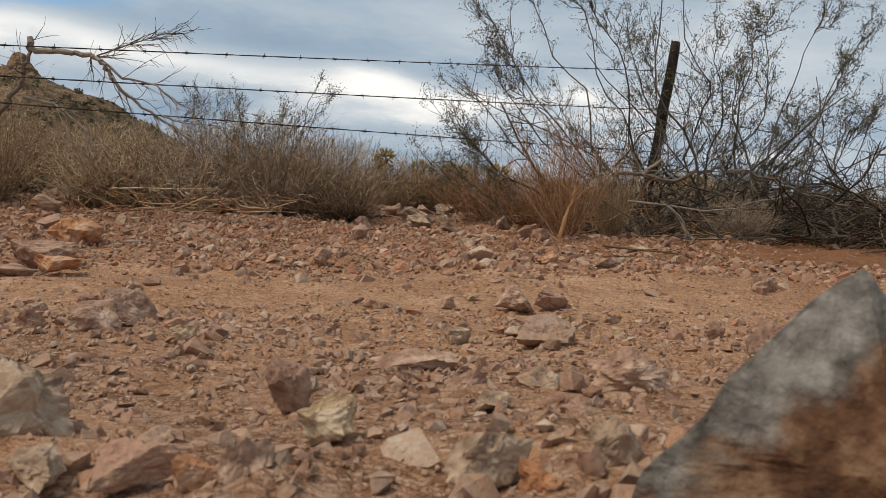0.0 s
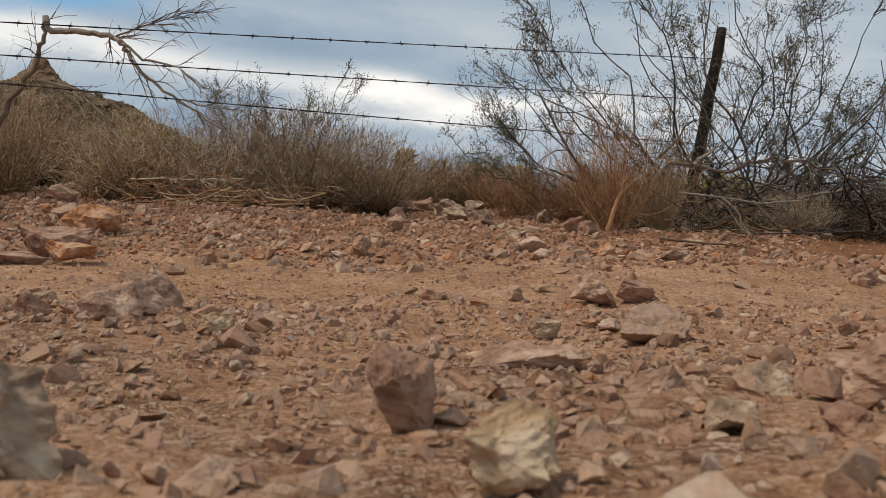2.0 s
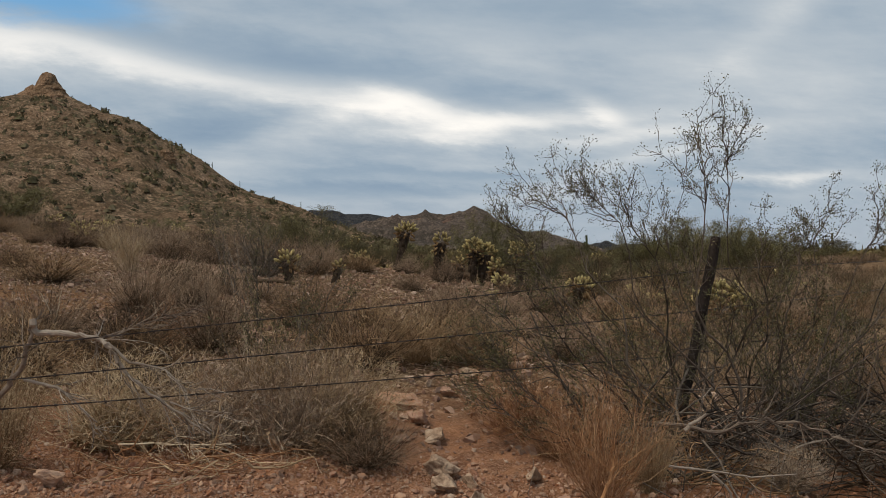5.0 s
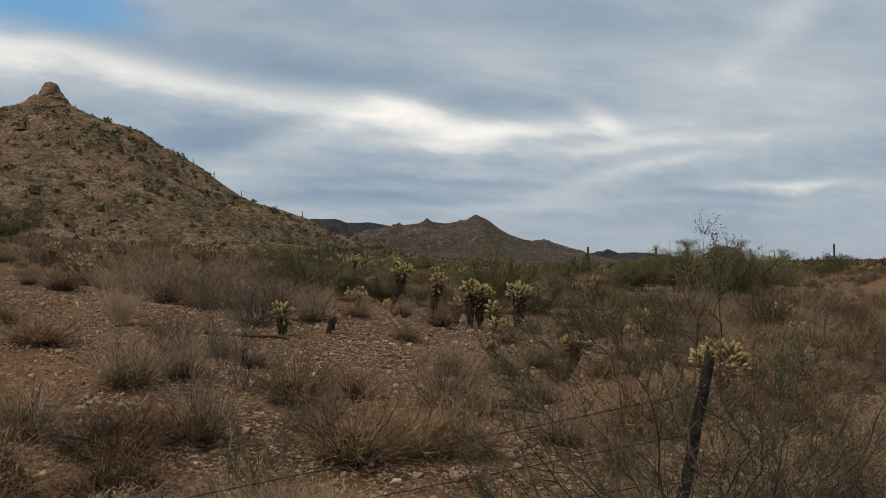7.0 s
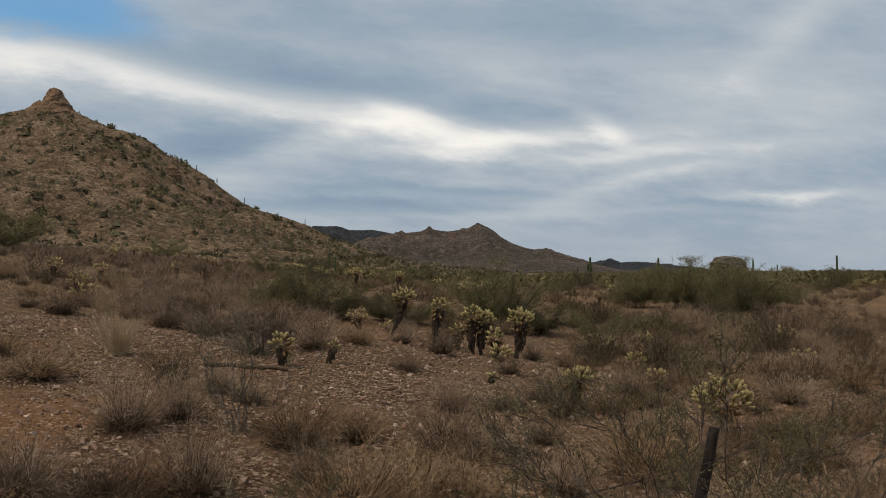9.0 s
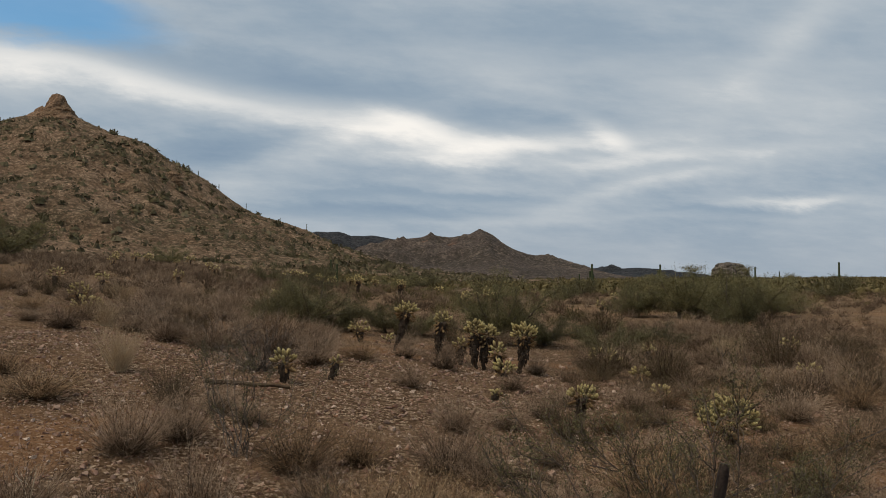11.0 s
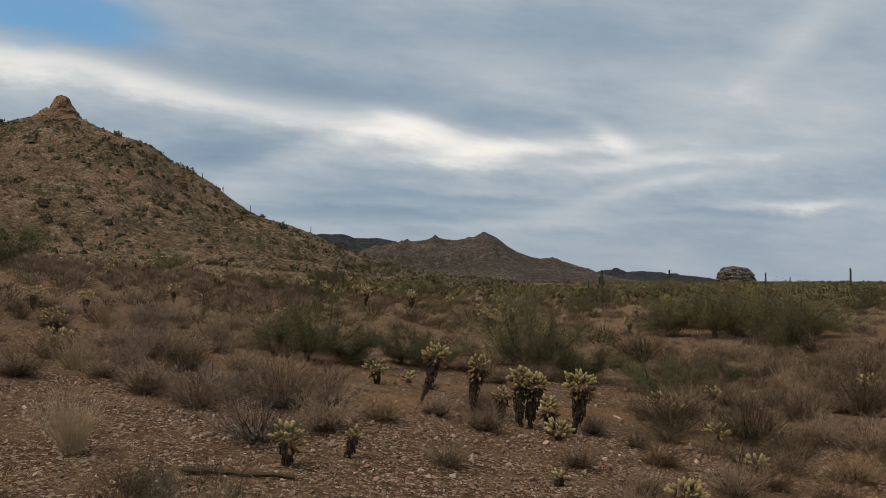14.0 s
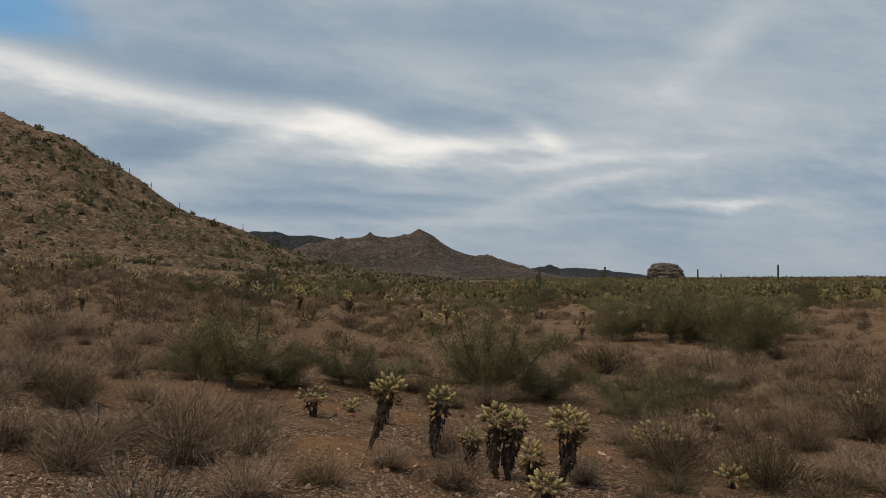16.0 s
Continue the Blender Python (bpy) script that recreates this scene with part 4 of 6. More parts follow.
def barbed_wire(ends, sag, label):
    """A strand of two twisted wires through the given points, with a barb every 13 cm."""
    pts = []
    for a, b in zip(ends, ends[1:]):
        a, b = np.array(a), np.array(b)
        for k in np.linspace(0, 1, max(8, int(np.linalg.norm(b - a) / 0.09)))[:-1]:
            pts.append(a + (b - a) * k + np.array([0, 0, -sag * 4 * k * (1 - k)]))
    pts.append(np.array(ends[-1]))
    pts = np.array(pts)
    root = new("barbed_wire")
    root.location = tuple(pts[0])
    tagged(root, label, "barbed wire", "fence wires")
    rng = np.random.default_rng(int(pts[0][2] * 1000))
    h = Heap()
    ph = np.arange(len(pts)) * 1.9
    for s in (0, math.pi):
        h.tube(pts - pts[0] + np.stack([0 * ph, np.cos(ph + s), np.sin(ph + s)], 1) * 0.0017, 0.0019, 0.0019, 4)
    part("strand", h.mesh("strand", M_WIRE), root)
    gone = 0.0
    for a, b in zip(pts, pts[1:]):
        gone += np.linalg.norm(b - a)
        if gone > 0.125:
            gone = 0.0
            turn = Vector(b - a).to_track_quat("Z", "Y").to_matrix().to_4x4()
            part("barb", BARB, root, "", Matrix.Translation(a - pts[0]) @ turn @ pose(0, 0, 0, 0, 0, rng.uniform(0, 360)))
    return root


fence_post(2.10, 6.22, 2.42, 6.17, 1.545, "dark weathered wooden fence post leaning beside a creosote bush")
fence_post(-5.05, 1.88, -5.0, 1.88, 1.30, "weathered wooden fence post carrying the wires")
fence_post(8.60, 12.6, 8.62, 12.6, 1.45, "weathered wooden fence post further along the fence")
for top_l, top_p, top_r in ((1.098, 1.345, 1.38), (0.978, 1.088, 1.10), (0.878, 0.812, 0.84)):
    kx = 2.10 + 0.32 * (top_p - 0.3) / 1.25
    barbed_wire([(-5.0, 1.93, top_l + (top_l - top_p) * 0.6), (-1.3, 4.03, top_l), (kx, 6.12, top_p), (8.6, 12.55, top_r)], 0.006, "rusted barbed wire strand of the fence")

# ---- creosote, brush and deadwood by the fence ----
CREOSOTE = (2.50, 5.98)
rng = np.random.default_rng(2100)
SCALE = np.array([0.95, 1.0, 0.81])
TIPS = [(-1.50, -0.5, 1.62), (-1.26, -0.5, 1.88), (-1.02, -0.45, 1.86), (-0.78, -0.4, 1.80), (-0.60, -0.68, 2.08), (-0.28, -0.68, 2.00), (-0.45, 0.1, 1.58), (0.1, -0.3, 1.6), (0.24, -0.4, 1.62),
        (0.44, -0.45, 1.68), (0.70, -0.4, 1.80), (0.95, -0.3, 1.5), (-1.62, -0.45, 1.06), (-1.66, -0.5, 0.78), (-1.72, -0.45, 0.50), (-1.52, -0.2, 0.62), (-1.45, -0.3, 1.22), (-1.2, 0.3, 1.35),
        (0.95, -0.5, 0.80), (0.85, 0.2, 1.15), (1.1, 0.1, 1.45), (-0.2, 0.4, 1.5), (0.5, 0.5, 1.4), (-0.8, 0.6, 1.2)]
st, lv = creosote(21, [SCALE * p for p in TIPS], 15, 11, 9)
bush = thing("creosote_bush", st, spot(*CREOSOTE), "tall open creosote bush with grey stems and tiny olive leaves", "bush", "creosote bushes")
part("leaves", lv, bush, "tiny olive-green leaves")
st, lv = creosote(22, [(rng.uniform(-0.5, 1.0), rng.uniform(-0.7, 0.6), rng.uniform(0.5, 1.1)) for _ in range(7)], 7, 7, 4)
bush = thing("creosote_bush", st, spot(3.0, 6.0), "creosote bush with dark bent stems beside the fence post", "bush", "creosote bushes")
part("leaves", lv, bush, "tiny olive-green leaves")
st, lv = creosote(23, [(rng.uniform(-0.40, 0.55), rng.uniform(-0.3, 0.3), rng.uniform(0.45, 0.80)) for _ in range(13)], 8, 6, 5, 0.5)
bush = thing("creosote_bush", st, spot(-0.50, 6.3), "small thin creosote bush behind the fence", "bush", "creosote bushes")
part("leaves", lv, bush, "sparse small green leaves")
st, lv = creosote(24, [(rng.uniform(-0.5, 1.0), rng.uniform(-0.4, 0.4), rng.uniform(0.8, 1.25)) for _ in range(14)], 8, 7, 5, 0.7)
bush = thing("creosote_bush", st, spot(-1.35, 9.9), "thin grey-green creosote bush on the stony flat", "bush", "creosote bushes")
part("leaves", lv, bush, "sparse small green leaves")


def brush_heap(seed, n, size, mat, thick, label, at, name="brushwood", flat=0.35):
    """A tangle of fallen dead branches lying over each other."""
    rng = np.random.default_rng(seed)
    h = Heap()
    for _ in range(n):
        a = rng.uniform(0, 2 * math.pi)
        p = np.array([rng.uniform(-0.5, 0.5) * size[0], rng.uniform(-0.5, 0.5) * size[1], abs(rng.normal(0, 0.5)) * size[2]])
        L = rng.uniform(0.2, 0.7) * size[0]
        pts = sprig(rng, p, (math.cos(a), 0.5 * math.sin(a), rng.normal(0, flat)), L, 7, 0.2, -0.02)
        pts[:, 2] = np.maximum(pts[:, 2], 0.01)
        r = thick * rng.uniform(0.25, 1.0) ** 2 + 0.0015
        h.tube(pts, r, r * 0.4, 4)
        for _ in range(5):
            i = rng.integers(1, 7)
            q = sprig(rng, pts[i], rng.normal(0, 0.8, 3) + np.array([0, 0, 0.2]), L * rng.uniform(0.15, 0.4), 4, 0.25, 0.0)
            q[:, 2] = np.maximum(q[:, 2], 0.01)
            h.tube(q, r * 0.45, 0.001, 3)
    return thing(name, h.mesh(name, mat), spot(*at), label, "deadwood", kind="stuff")


brush_heap(31, 210, (1.9, 0.9, 0.32), M_BARK, 0.010, "tangled dark dead branches under the creosote bush", (2.65, 5.7))
brush_heap(32, 7, (1.4, 0.5, 0.22), M_BLEACH, 0.007, "grey fallen branches under the creosote bush", (2.75, 5.5))
brush_heap(33, 190, (1.6, 0.8, 0.24), M_DARK, 0.008, "dark dead twigs heaped beside the creosote bush", (3.5, 5.3))
brush_heap(36, 20, (1.2, 0.5, 0.15), M_BLEACH, 0.005, "pale dead twigs lying at the foot of the bush", (3.4, 5.1))
brush_heap(37, 60, (1.0, 0.5, 0.16), M_BURSAGE, 0.005, "grey-brown dry brush at the foot of the fence post", (2.0, 5.35))
brush_heap(34, 36, (0.9, 0.35, 0.08), M_RUST, 0.005, "orange-brown dead twigs lying under the shrubs", (-0.75, 5.0))
brush_heap(35, 16, (0.8, 0.3, 0.10), M_STRAW, 0.006, "straw-coloured fallen stalks under the shrubs", (-0.55, 4.95))


def limb(name, pts, r0, r1, mat, label, seed, twigs=0, spread=0.3, sides=8, category="branch", jig=0.18):
    rng = np.random.default_rng(seed)
    pts = np.array(pts, float)
    k = np.linspace(0, len(pts) - 1, 4 * len(pts))
    fine = np.stack([np.interp(k, np.arange(len(pts)), pts[:, c]) for c in range(3)], 1) + rng.normal(0, r0 * jig, (len(k), 3))
    h = Heap()
    org = fine[0].copy()
    h.tube(fine - org, r0, r1, sides, 0.12, rng)
    for _ in range(twigs):
        i = rng.integers(len(fine) // 4, len(fine) - 1)
        d = unit(fine[i + 1] - fine[i]) + rng.normal(0, spread, 3)
        q = sprig(rng, fine[i] - org, d, rng.uniform(0.08, 0.28), 6, 0.13, 0.0)
        h.tube(q, min(r1 * 0.8, 0.0032), 0.0009, 3)
        for _ in range(3):
            e = sprig(rng, q[rng.integers(1, 5)], d + rng.normal(0, 0.5, 3), rng.uniform(0.04, 0.13), 3, 0.2, 0.0)
            h.tube(e, 0.0018, 0.0008, 3)
    return thing(name, h.mesh(name, mat), Matrix.Translation(org), label, category)


limb("dead_branch", [(-1.30, 4.46, 0.74), (-1.187, 4.44, 0.925), (-1.113, 4.43, 1.005), (-1.075, 4.42, 1.11), (-1.062, 4.42, 1.20)], 0.013, 0.008, M_DEADWOOD, "dead stalk leaning on the fence wires", 41, 5, 0.5, jig=0.4)
limb("dead_branch", [(-1.062, 4.42, 1.20), (-1.056, 4.42, 1.15), (-0.93, 4.42, 1.14), (-0.80, 4.42, 1.122), (-0.755, 4.42, 1.095), (-0.715, 4.42, 1.04), (-0.685, 4.42, 0.985), (-0.59, 4.42, 0.90), (-0.49, 4.42, 0.83), (-0.323, 4.42, 0.710)], 0.0145, 0.0040, M_BLEACH, "dead branch hooked over the top fence wire", 42, 16, 0.45, jig=0.35)
limb("dead_branch", [(-0.75, 4.42, 1.10), (-0.66, 4.42, 1.018), (-0.505, 4.42, 0.985), (-0.416, 4.42, 0.89)], 0.0070, 0.0022, M_BLEACH, "thin forked dead branch in the fence wires", 53, 9, 0.4)
limb("dead_branch", [(-0.489, 4.42, 0.845), (-0.394, 4.42, 0.812), (-0.229, 4.42, 0.797)], 0.0050, 0.0020, M_BLEACH, "thin grey dead branch below the wires", 54, 10, 0.4)
limb("dead_branch", [(-0.773, 4.43, 1.122), (-0.663, 4.43, 1.158), (-0.541, 4.43, 1.196), (-0.47, 4.43, 1.216)], 0.0044, 0.0016, M_DEADWOOD, "fan of fine dead twigs above the fence wire", 52, 18, 0.30)
limb("dead_branch", [(-1.115, 4.45, 0.947), (-0.98, 4.45, 0.912), (-0.92, 4.45, 0.870), (-0.81, 4.45, 0.76)], 0.0080, 0.0026, M_BLEACH, "thin dead branch hanging in the fence", 43, 10, 0.45)
limb("dead_branch", [(1.70, 5.1, 0.52), (1.75, 5.05, 0.60), (2.05, 5.05, 0.55), (2.24, 5.05, 0.61), (2.43, 5.05, 0.60), (2.69, 5.05, 0.49), (2.89, 5.05, 0.42), (3.2, 5.0, 0.36)], 0.0115, 0.004, M_DEADWOOD, "thick grey dead limb lying across the brush", 44, 34, 0.6, jig=0.7)
limb("dead_branch", [(1.84, 4.97, 0.58), (1.87, 4.97, 0.61), (1.95, 4.97, 0.66)], 0.012, 0.006, M_BLEACH, "short white broken branch stub", 45, 2, 0.5)
limb("dead_branch", [(1.73, 4.85, 0.44), (1.95, 4.85, 0.41), (2.12, 4.85, 0.38), (2.34, 4.85, 0.39)], 0.006, 0.003, M_BLEACH, "thin bleached branch lying before the brush", 46, 5, 0.4)
limb("dead_branch", [(1.92, 4.80, 0.41), (2.0, 4.80, 0.33), (2.01, 4.80, 0.25)], 0.008, 0.004, M_BLEACH, "thin bleached twig leaning on the soil", 47, 1, 0.3)
limb("dead_branch", [(-0.91, 4.95, 0.56), (-0.62, 4.95, 0.55), (-0.37, 4.95, 0.545)], 0.0045, 0.002, M_STRAWPALE, "long pale dead stalk lying under the shrubs", 55, 12, 0.3, jig=0.8)
limb("dead_branch", [(1.33, 4.62, 0.20), (1.34, 4.62, 0.28), (1.37, 4.63, 0.36), (1.41, 4.65, 0.45), (1.43, 4.67, 0.52)], 0.015, 0.005, M_TANWOOD, "split tan woody stem standing in the gravel", 48, 10, 0.5, category="wood", jig=0.15)
limb("fallen_stick", [(1.44, 4.16, 0.225), (1.55, 4.05, 0.205), (1.72, 3.98, 0.185)], 0.006, 0.003, M_DARK, "dark thin stick lying on the gravel bank", 49, 1, 0.2)
for k, (x, y, h, dx) in enumerate([(-2.40, 7.65, 0.40, -0.16), (-1.68, 7.78, 0.34, 0.14), (-0.99, 7.9, 0.26, 0.08)]):
    z = float(ground_z(x, y))
    fork = [(x, y, z - 0.02), (x + dx * 0.3, y, z + h * 0.4), (x + dx * 0.6, y + 0.02, z + h * 0.75), (x + dx, y, z + h * 1.1)]
    limb("dead_weed", fork, 0.007, 0.0025, M_STRAWPALE, "bare bleached weed stalk standing among the shrubs", 90 + k, 0, 0.45)
    limb("dead_weed", [fork[1], (x + dx * 0.1, y, z + h * 0.8), (x - dx * 0.1, y, z + h * 1.2)], 0.005, 0.002, M_STRAWPALE, "bare bleached weed stalk standing among the shrubs", 95 + k, 3, 0.45)
limb("fallen_log", [(0.90, 10.35, 0.70), (1.4, 10.15, 0.62), (1.90, 9.95, 0.54)], 0.06, 0.035, M_DARK, "dark dead cholla log lying under a shrub", 50, 4, 0.5)
limb("fallen_log", [(-2.7, 13.35, 1.19), (-2.1, 13.42, 1.13), (-1.5, 13.5, 1.07)], 0.035, 0.025, M_DARK, "thin dark dead log lying on the gravel", 51, 2, 0.4)

# ---- shrubs that stand near the fence ----
def place_shrub(meshes, x, y, size, label, rng, wide=1.0, group="dry shrubs", name="shrub"):
    m = spot(x, y, rng.uniform(0, 360), 1.0) @ Matrix.Diagonal((size * wide, size * wide, size, 1))
    ob = thing(name, meshes[0], m, label, "shrub", group)
    part("twig_mass", meshes[1], ob)
    if meshes[2]:
        part("leaves", meshes[2], ob)
    return ob


def shrub_at(meshes, m, label, group):
    ob = thing("shrub", meshes[0], m, label, "shrub", group)
    part("twig_mass", meshes[1], ob)
    if meshes[2]:
        part("leaves", meshes[2], ob)
    return ob


# grey-brown, dark, straw, olive, open, rust, dry-leaved; each with its label on the flat
BROOMS = [
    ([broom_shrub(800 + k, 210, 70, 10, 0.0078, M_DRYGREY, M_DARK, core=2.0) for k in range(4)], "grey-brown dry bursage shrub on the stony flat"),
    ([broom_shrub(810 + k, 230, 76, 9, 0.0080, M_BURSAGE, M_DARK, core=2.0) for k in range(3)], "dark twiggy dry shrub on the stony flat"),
    ([broom_shrub(820 + k, 300, 44, 4, 0.0070, M_STRAW, M_STRAW, core=0.5) for k in range(2)], "straw-coloured tuft of dry grass on the flat"),
    ([broom_shrub(830 + k, 130, 64, 7, 0.0070, M_DARK, M_DARK, M_OLIVE, 3.0, 0.024, core=0.8) for k in range(3)], "olive-green shrub with thin stems on the stony flat"),
    ([broom_shrub(840 + k, 90, 78, 5, 0.0120, M_DEADWOOD, M_BARK, bow=0.25, core=0.3) for k in range(2)], "open shrub of bare grey wiry branches on the flat"),
    ([broom_shrub(850 + k, 170, 62, 10, 0.0062, M_RUST, M_RUST, core=0.6) for k in range(2)], "rust-brown dry weed on the stony flat"),
    ([broom_shrub(860 + k, 200, 52, 5, 0.0062, M_STRAW, M_BURSAGE, M_STRAW, 1.6, 0.026) for k in range(2)], "straw-coloured shrub with small dry leaves"),
]
rng = np.random.default_rng(77)
NEAR_DRY = [dry_shrub(100 + k, 46, 0.55, 84, 5, 0.0023, fine=4200, core=0.34) for k in range(2)]
NEAR_STRAW = [dry_shrub(110 + k, 46, 0.56, 76, 5, 0.0022, M_STRAW, M_OLIVE, 0.8, fine=4200, core=0.34) for k in range(2)]
NEAR_LEAFY = [dry_shrub(120 + k, 50, 0.62, 68, 6, 0.0023, M_DRY, M_STRAW, 3.2, 0.014, fine=3400, core=0.34) for k in range(2)]
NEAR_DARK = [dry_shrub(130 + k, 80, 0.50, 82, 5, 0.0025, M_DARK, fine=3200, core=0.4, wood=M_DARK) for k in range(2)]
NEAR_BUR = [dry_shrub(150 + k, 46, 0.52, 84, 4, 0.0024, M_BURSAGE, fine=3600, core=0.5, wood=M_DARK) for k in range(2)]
for w, h, x, y, kind, label in (
        (0.52, 0.60, 1.40, 4.84, 5, "rust-coloured dry weed growing from a split tan stem"),
        (0.85, 0.42, 1.12, 6.0, 5, "low orange-brown dry tumbleweed by the fence"),
        (0.62, 0.36, 1.30, 5.55, 5, "orange-brown dry weed under the fence"),
        (0.40, 0.38, 1.70, 5.1, 2, "thin straw-coloured weed beside the rust-coloured one"),
        (0.55, 0.60, -1.42, 4.78, 6, "olive and straw-coloured shrub at the gravel's edge"),
        (0.55, 0.26, 0.28, 5.2, 0, "small grey dead weed at the gravel's edge"),
        (0.95, 0.56, 0.02, 7.75, 1, "dark twiggy shrub behind the fence"),
        (0.95, 0.50, 0.62, 8.5, 1, "dark rounded shrub behind the fence"),
        (0.75, 0.46, 1.16, 9.75, 0, "grey-brown shrub behind the fence"),
        (0.80, 0.45, 2.2, 7.0, 6, "thin dry shrub behind the fence post"),
        (0.85, 0.50, 3.2, 7.2, 0, "dry brown shrub behind the creosote bush"),
        (0.90, 0.45, 4.0, 7.7, 0, "grey-brown shrub beyond the fence"),
        (0.80, 0.60, -0.35, 5.72, 6, "upright shrub with small dry leaves by the fence")):
    m = spot(x, y, rng.uniform(0, 360)) @ Matrix.Diagonal((w / 1.25, w / 1.25, h / 1.02, 1))
    shrub_at(BROOMS[kind][0][int(abs(x) * 10) % len(BROOMS[kind][0])], m, label, "dry shrubs")
for proto, x, y, size, wide, label in (
        (NEAR_STRAW[0], -1.95, 5.35, 1.1, 1.1, "straw-coloured dry shrub by the fence"),
        (NEAR_STRAW[1], -1.05, 5.35, 0.95, 1.15, "grey-brown dry shrub by the fence"),
        (NEAR_DRY[0], -0.62, 5.45, 0.9, 1.1, "grey-brown twiggy shrub by the fence"),
        (NEAR_LEAFY[1], -0.18, 5.5, 0.98, 0.95, "upright shrub with small dry leaves by the fence"),
        (NEAR_STRAW[1], 0.08, 5.75, 0.95, 1.0, "yellowish dry shrub behind the fence wires"),
        (NEAR_BUR[1], 0.08, 5.45, 0.42, 1.9, "low grey dry shrub on the gravel bank"),
        (NEAR_LEAFY[1], 2.45, 5.2, 0.42, 1.0, "low olive weed at the foot of the brush"),
        (NEAR_STRAW[1], -2.7, 5.7, 1.1, 1.2, "pale dry shrub by the fence"),
        (NEAR_BUR[0], -2.2, 6.4, 1.0, 1.2, "grey dry shrub behind the fence"),
        (NEAR_BUR[1], -1.35, 6.5, 0.9, 1.2, "grey-brown shrub behind the fence"),
        (NEAR_DARK[1], -1.75, 7.4, 0.9, 1.2, "dark dry shrub behind the fence"),
        (NEAR_DARK[1], 4.6, 6.5, 1.0, 1.2, "dark brown shrub beside the brush")):
    place_shrub(proto, x, y, size, label, rng, wide)

# ---- shrubs on the flat: x, y, width, height, kind ----
FRONT = [(-1.29, 8.01, 0.85, 0.61, 0), (-1.65, 7.85, 0.6, 0.36, 5), (-2.54, 7.62, 0.85, 0.53, 0), (-1.91, 7.45, 0.8, 0.36, 0), (-0.35, 8.54, 0.56, 0.43, 0), (0.48, 8.1, 0.95, 0.50, 6), (0.98, 8.2, 0.75, 0.46, 1),
         (-2.46, 9.67, 0.88, 0.61, 0), (-2.09, 10.27, 0.75, 0.5, 0), (-0.73, 9.57, 0.9, 0.52, 1), (-0.14, 10.0, 0.58, 0.36, 1), (0.8, 9.97, 0.95, 0.52, 0), (3.86, 9.3, 1.2, 0.5, 3), (2.8, 9.46, 1.2, 0.66, 1), (4.94, 9.21, 0.8, 0.46, 0)]
MIDDLE = [(-4.29, 11.62, 1.1, 0.43, 1), (-2.68, 11.73, 0.7, 0.51, 3), (-2.02, 11.64, 0.55, 0.39, 0), (-1.53, 11.27, 0.58, 0.28, 0), (-2.91, 12.53, 0.56, 0.35, 3), (-5.32, 12.72, 0.6, 0.39, 1), (-4.11, 13.77, 0.8, 0.62, 2), (0.95, 12.11, 0.66, 0.47, 0),
          (1.62, 12.62, 0.68, 0.31, 0), (2.4, 12.43, 0.7, 0.46, 3), (2.24, 13.44, 0.64, 0.42, 0), (4.5, 11.3, 0.95, 0.46, 3), (4.82, 10.37, 0.8, 0.48, 1), (5.37, 10.82, 0.62, 0.4, 0), (6.77, 13.18, 1.1, 0.49, 0), (6.57, 15.01, 1.0, 0.57, 0), (0.21, 14.9, 0.58, 0.33, 0), (1.94, 15.41, 0.58, 0.32, 0)]
BEHIND = [(3.93, 15.04, 0.85, 0.47, 0), (-2.31, 15.1, 1.35, 0.85, 4), (-1.51, 15.9, 0.9, 0.55, 0), (-0.75, 16.57, 0.75, 0.38, 1), (0.03, 17.47, 0.68, 0.35, 0), (0.79, 17.1, 0.8, 0.5, 0), (-3.59, 16.78, 0.95, 0.48, 0), (-3.96, 17.4, 0.75, 0.38, 1), (4.74, 16.92, 0.95, 0.4, 3), (5.23, 16.6, 0.85, 0.36, 0),
          (-2.47, 17.61, 1.3, 0.67, 0), (-1.76, 18.04, 1.0, 0.5, 0), (-3.85, 18.2, 1.6, 0.65, 4), (-4.63, 17.6, 1.0, 0.63, 0), (-6.69, 17.55, 0.95, 0.48, 0), (2.66, 18.2, 0.62, 0.38, 0), (3.87, 18.17, 1.2, 0.38, 3), (7.41, 18.59, 1.35, 0.51, 0)]
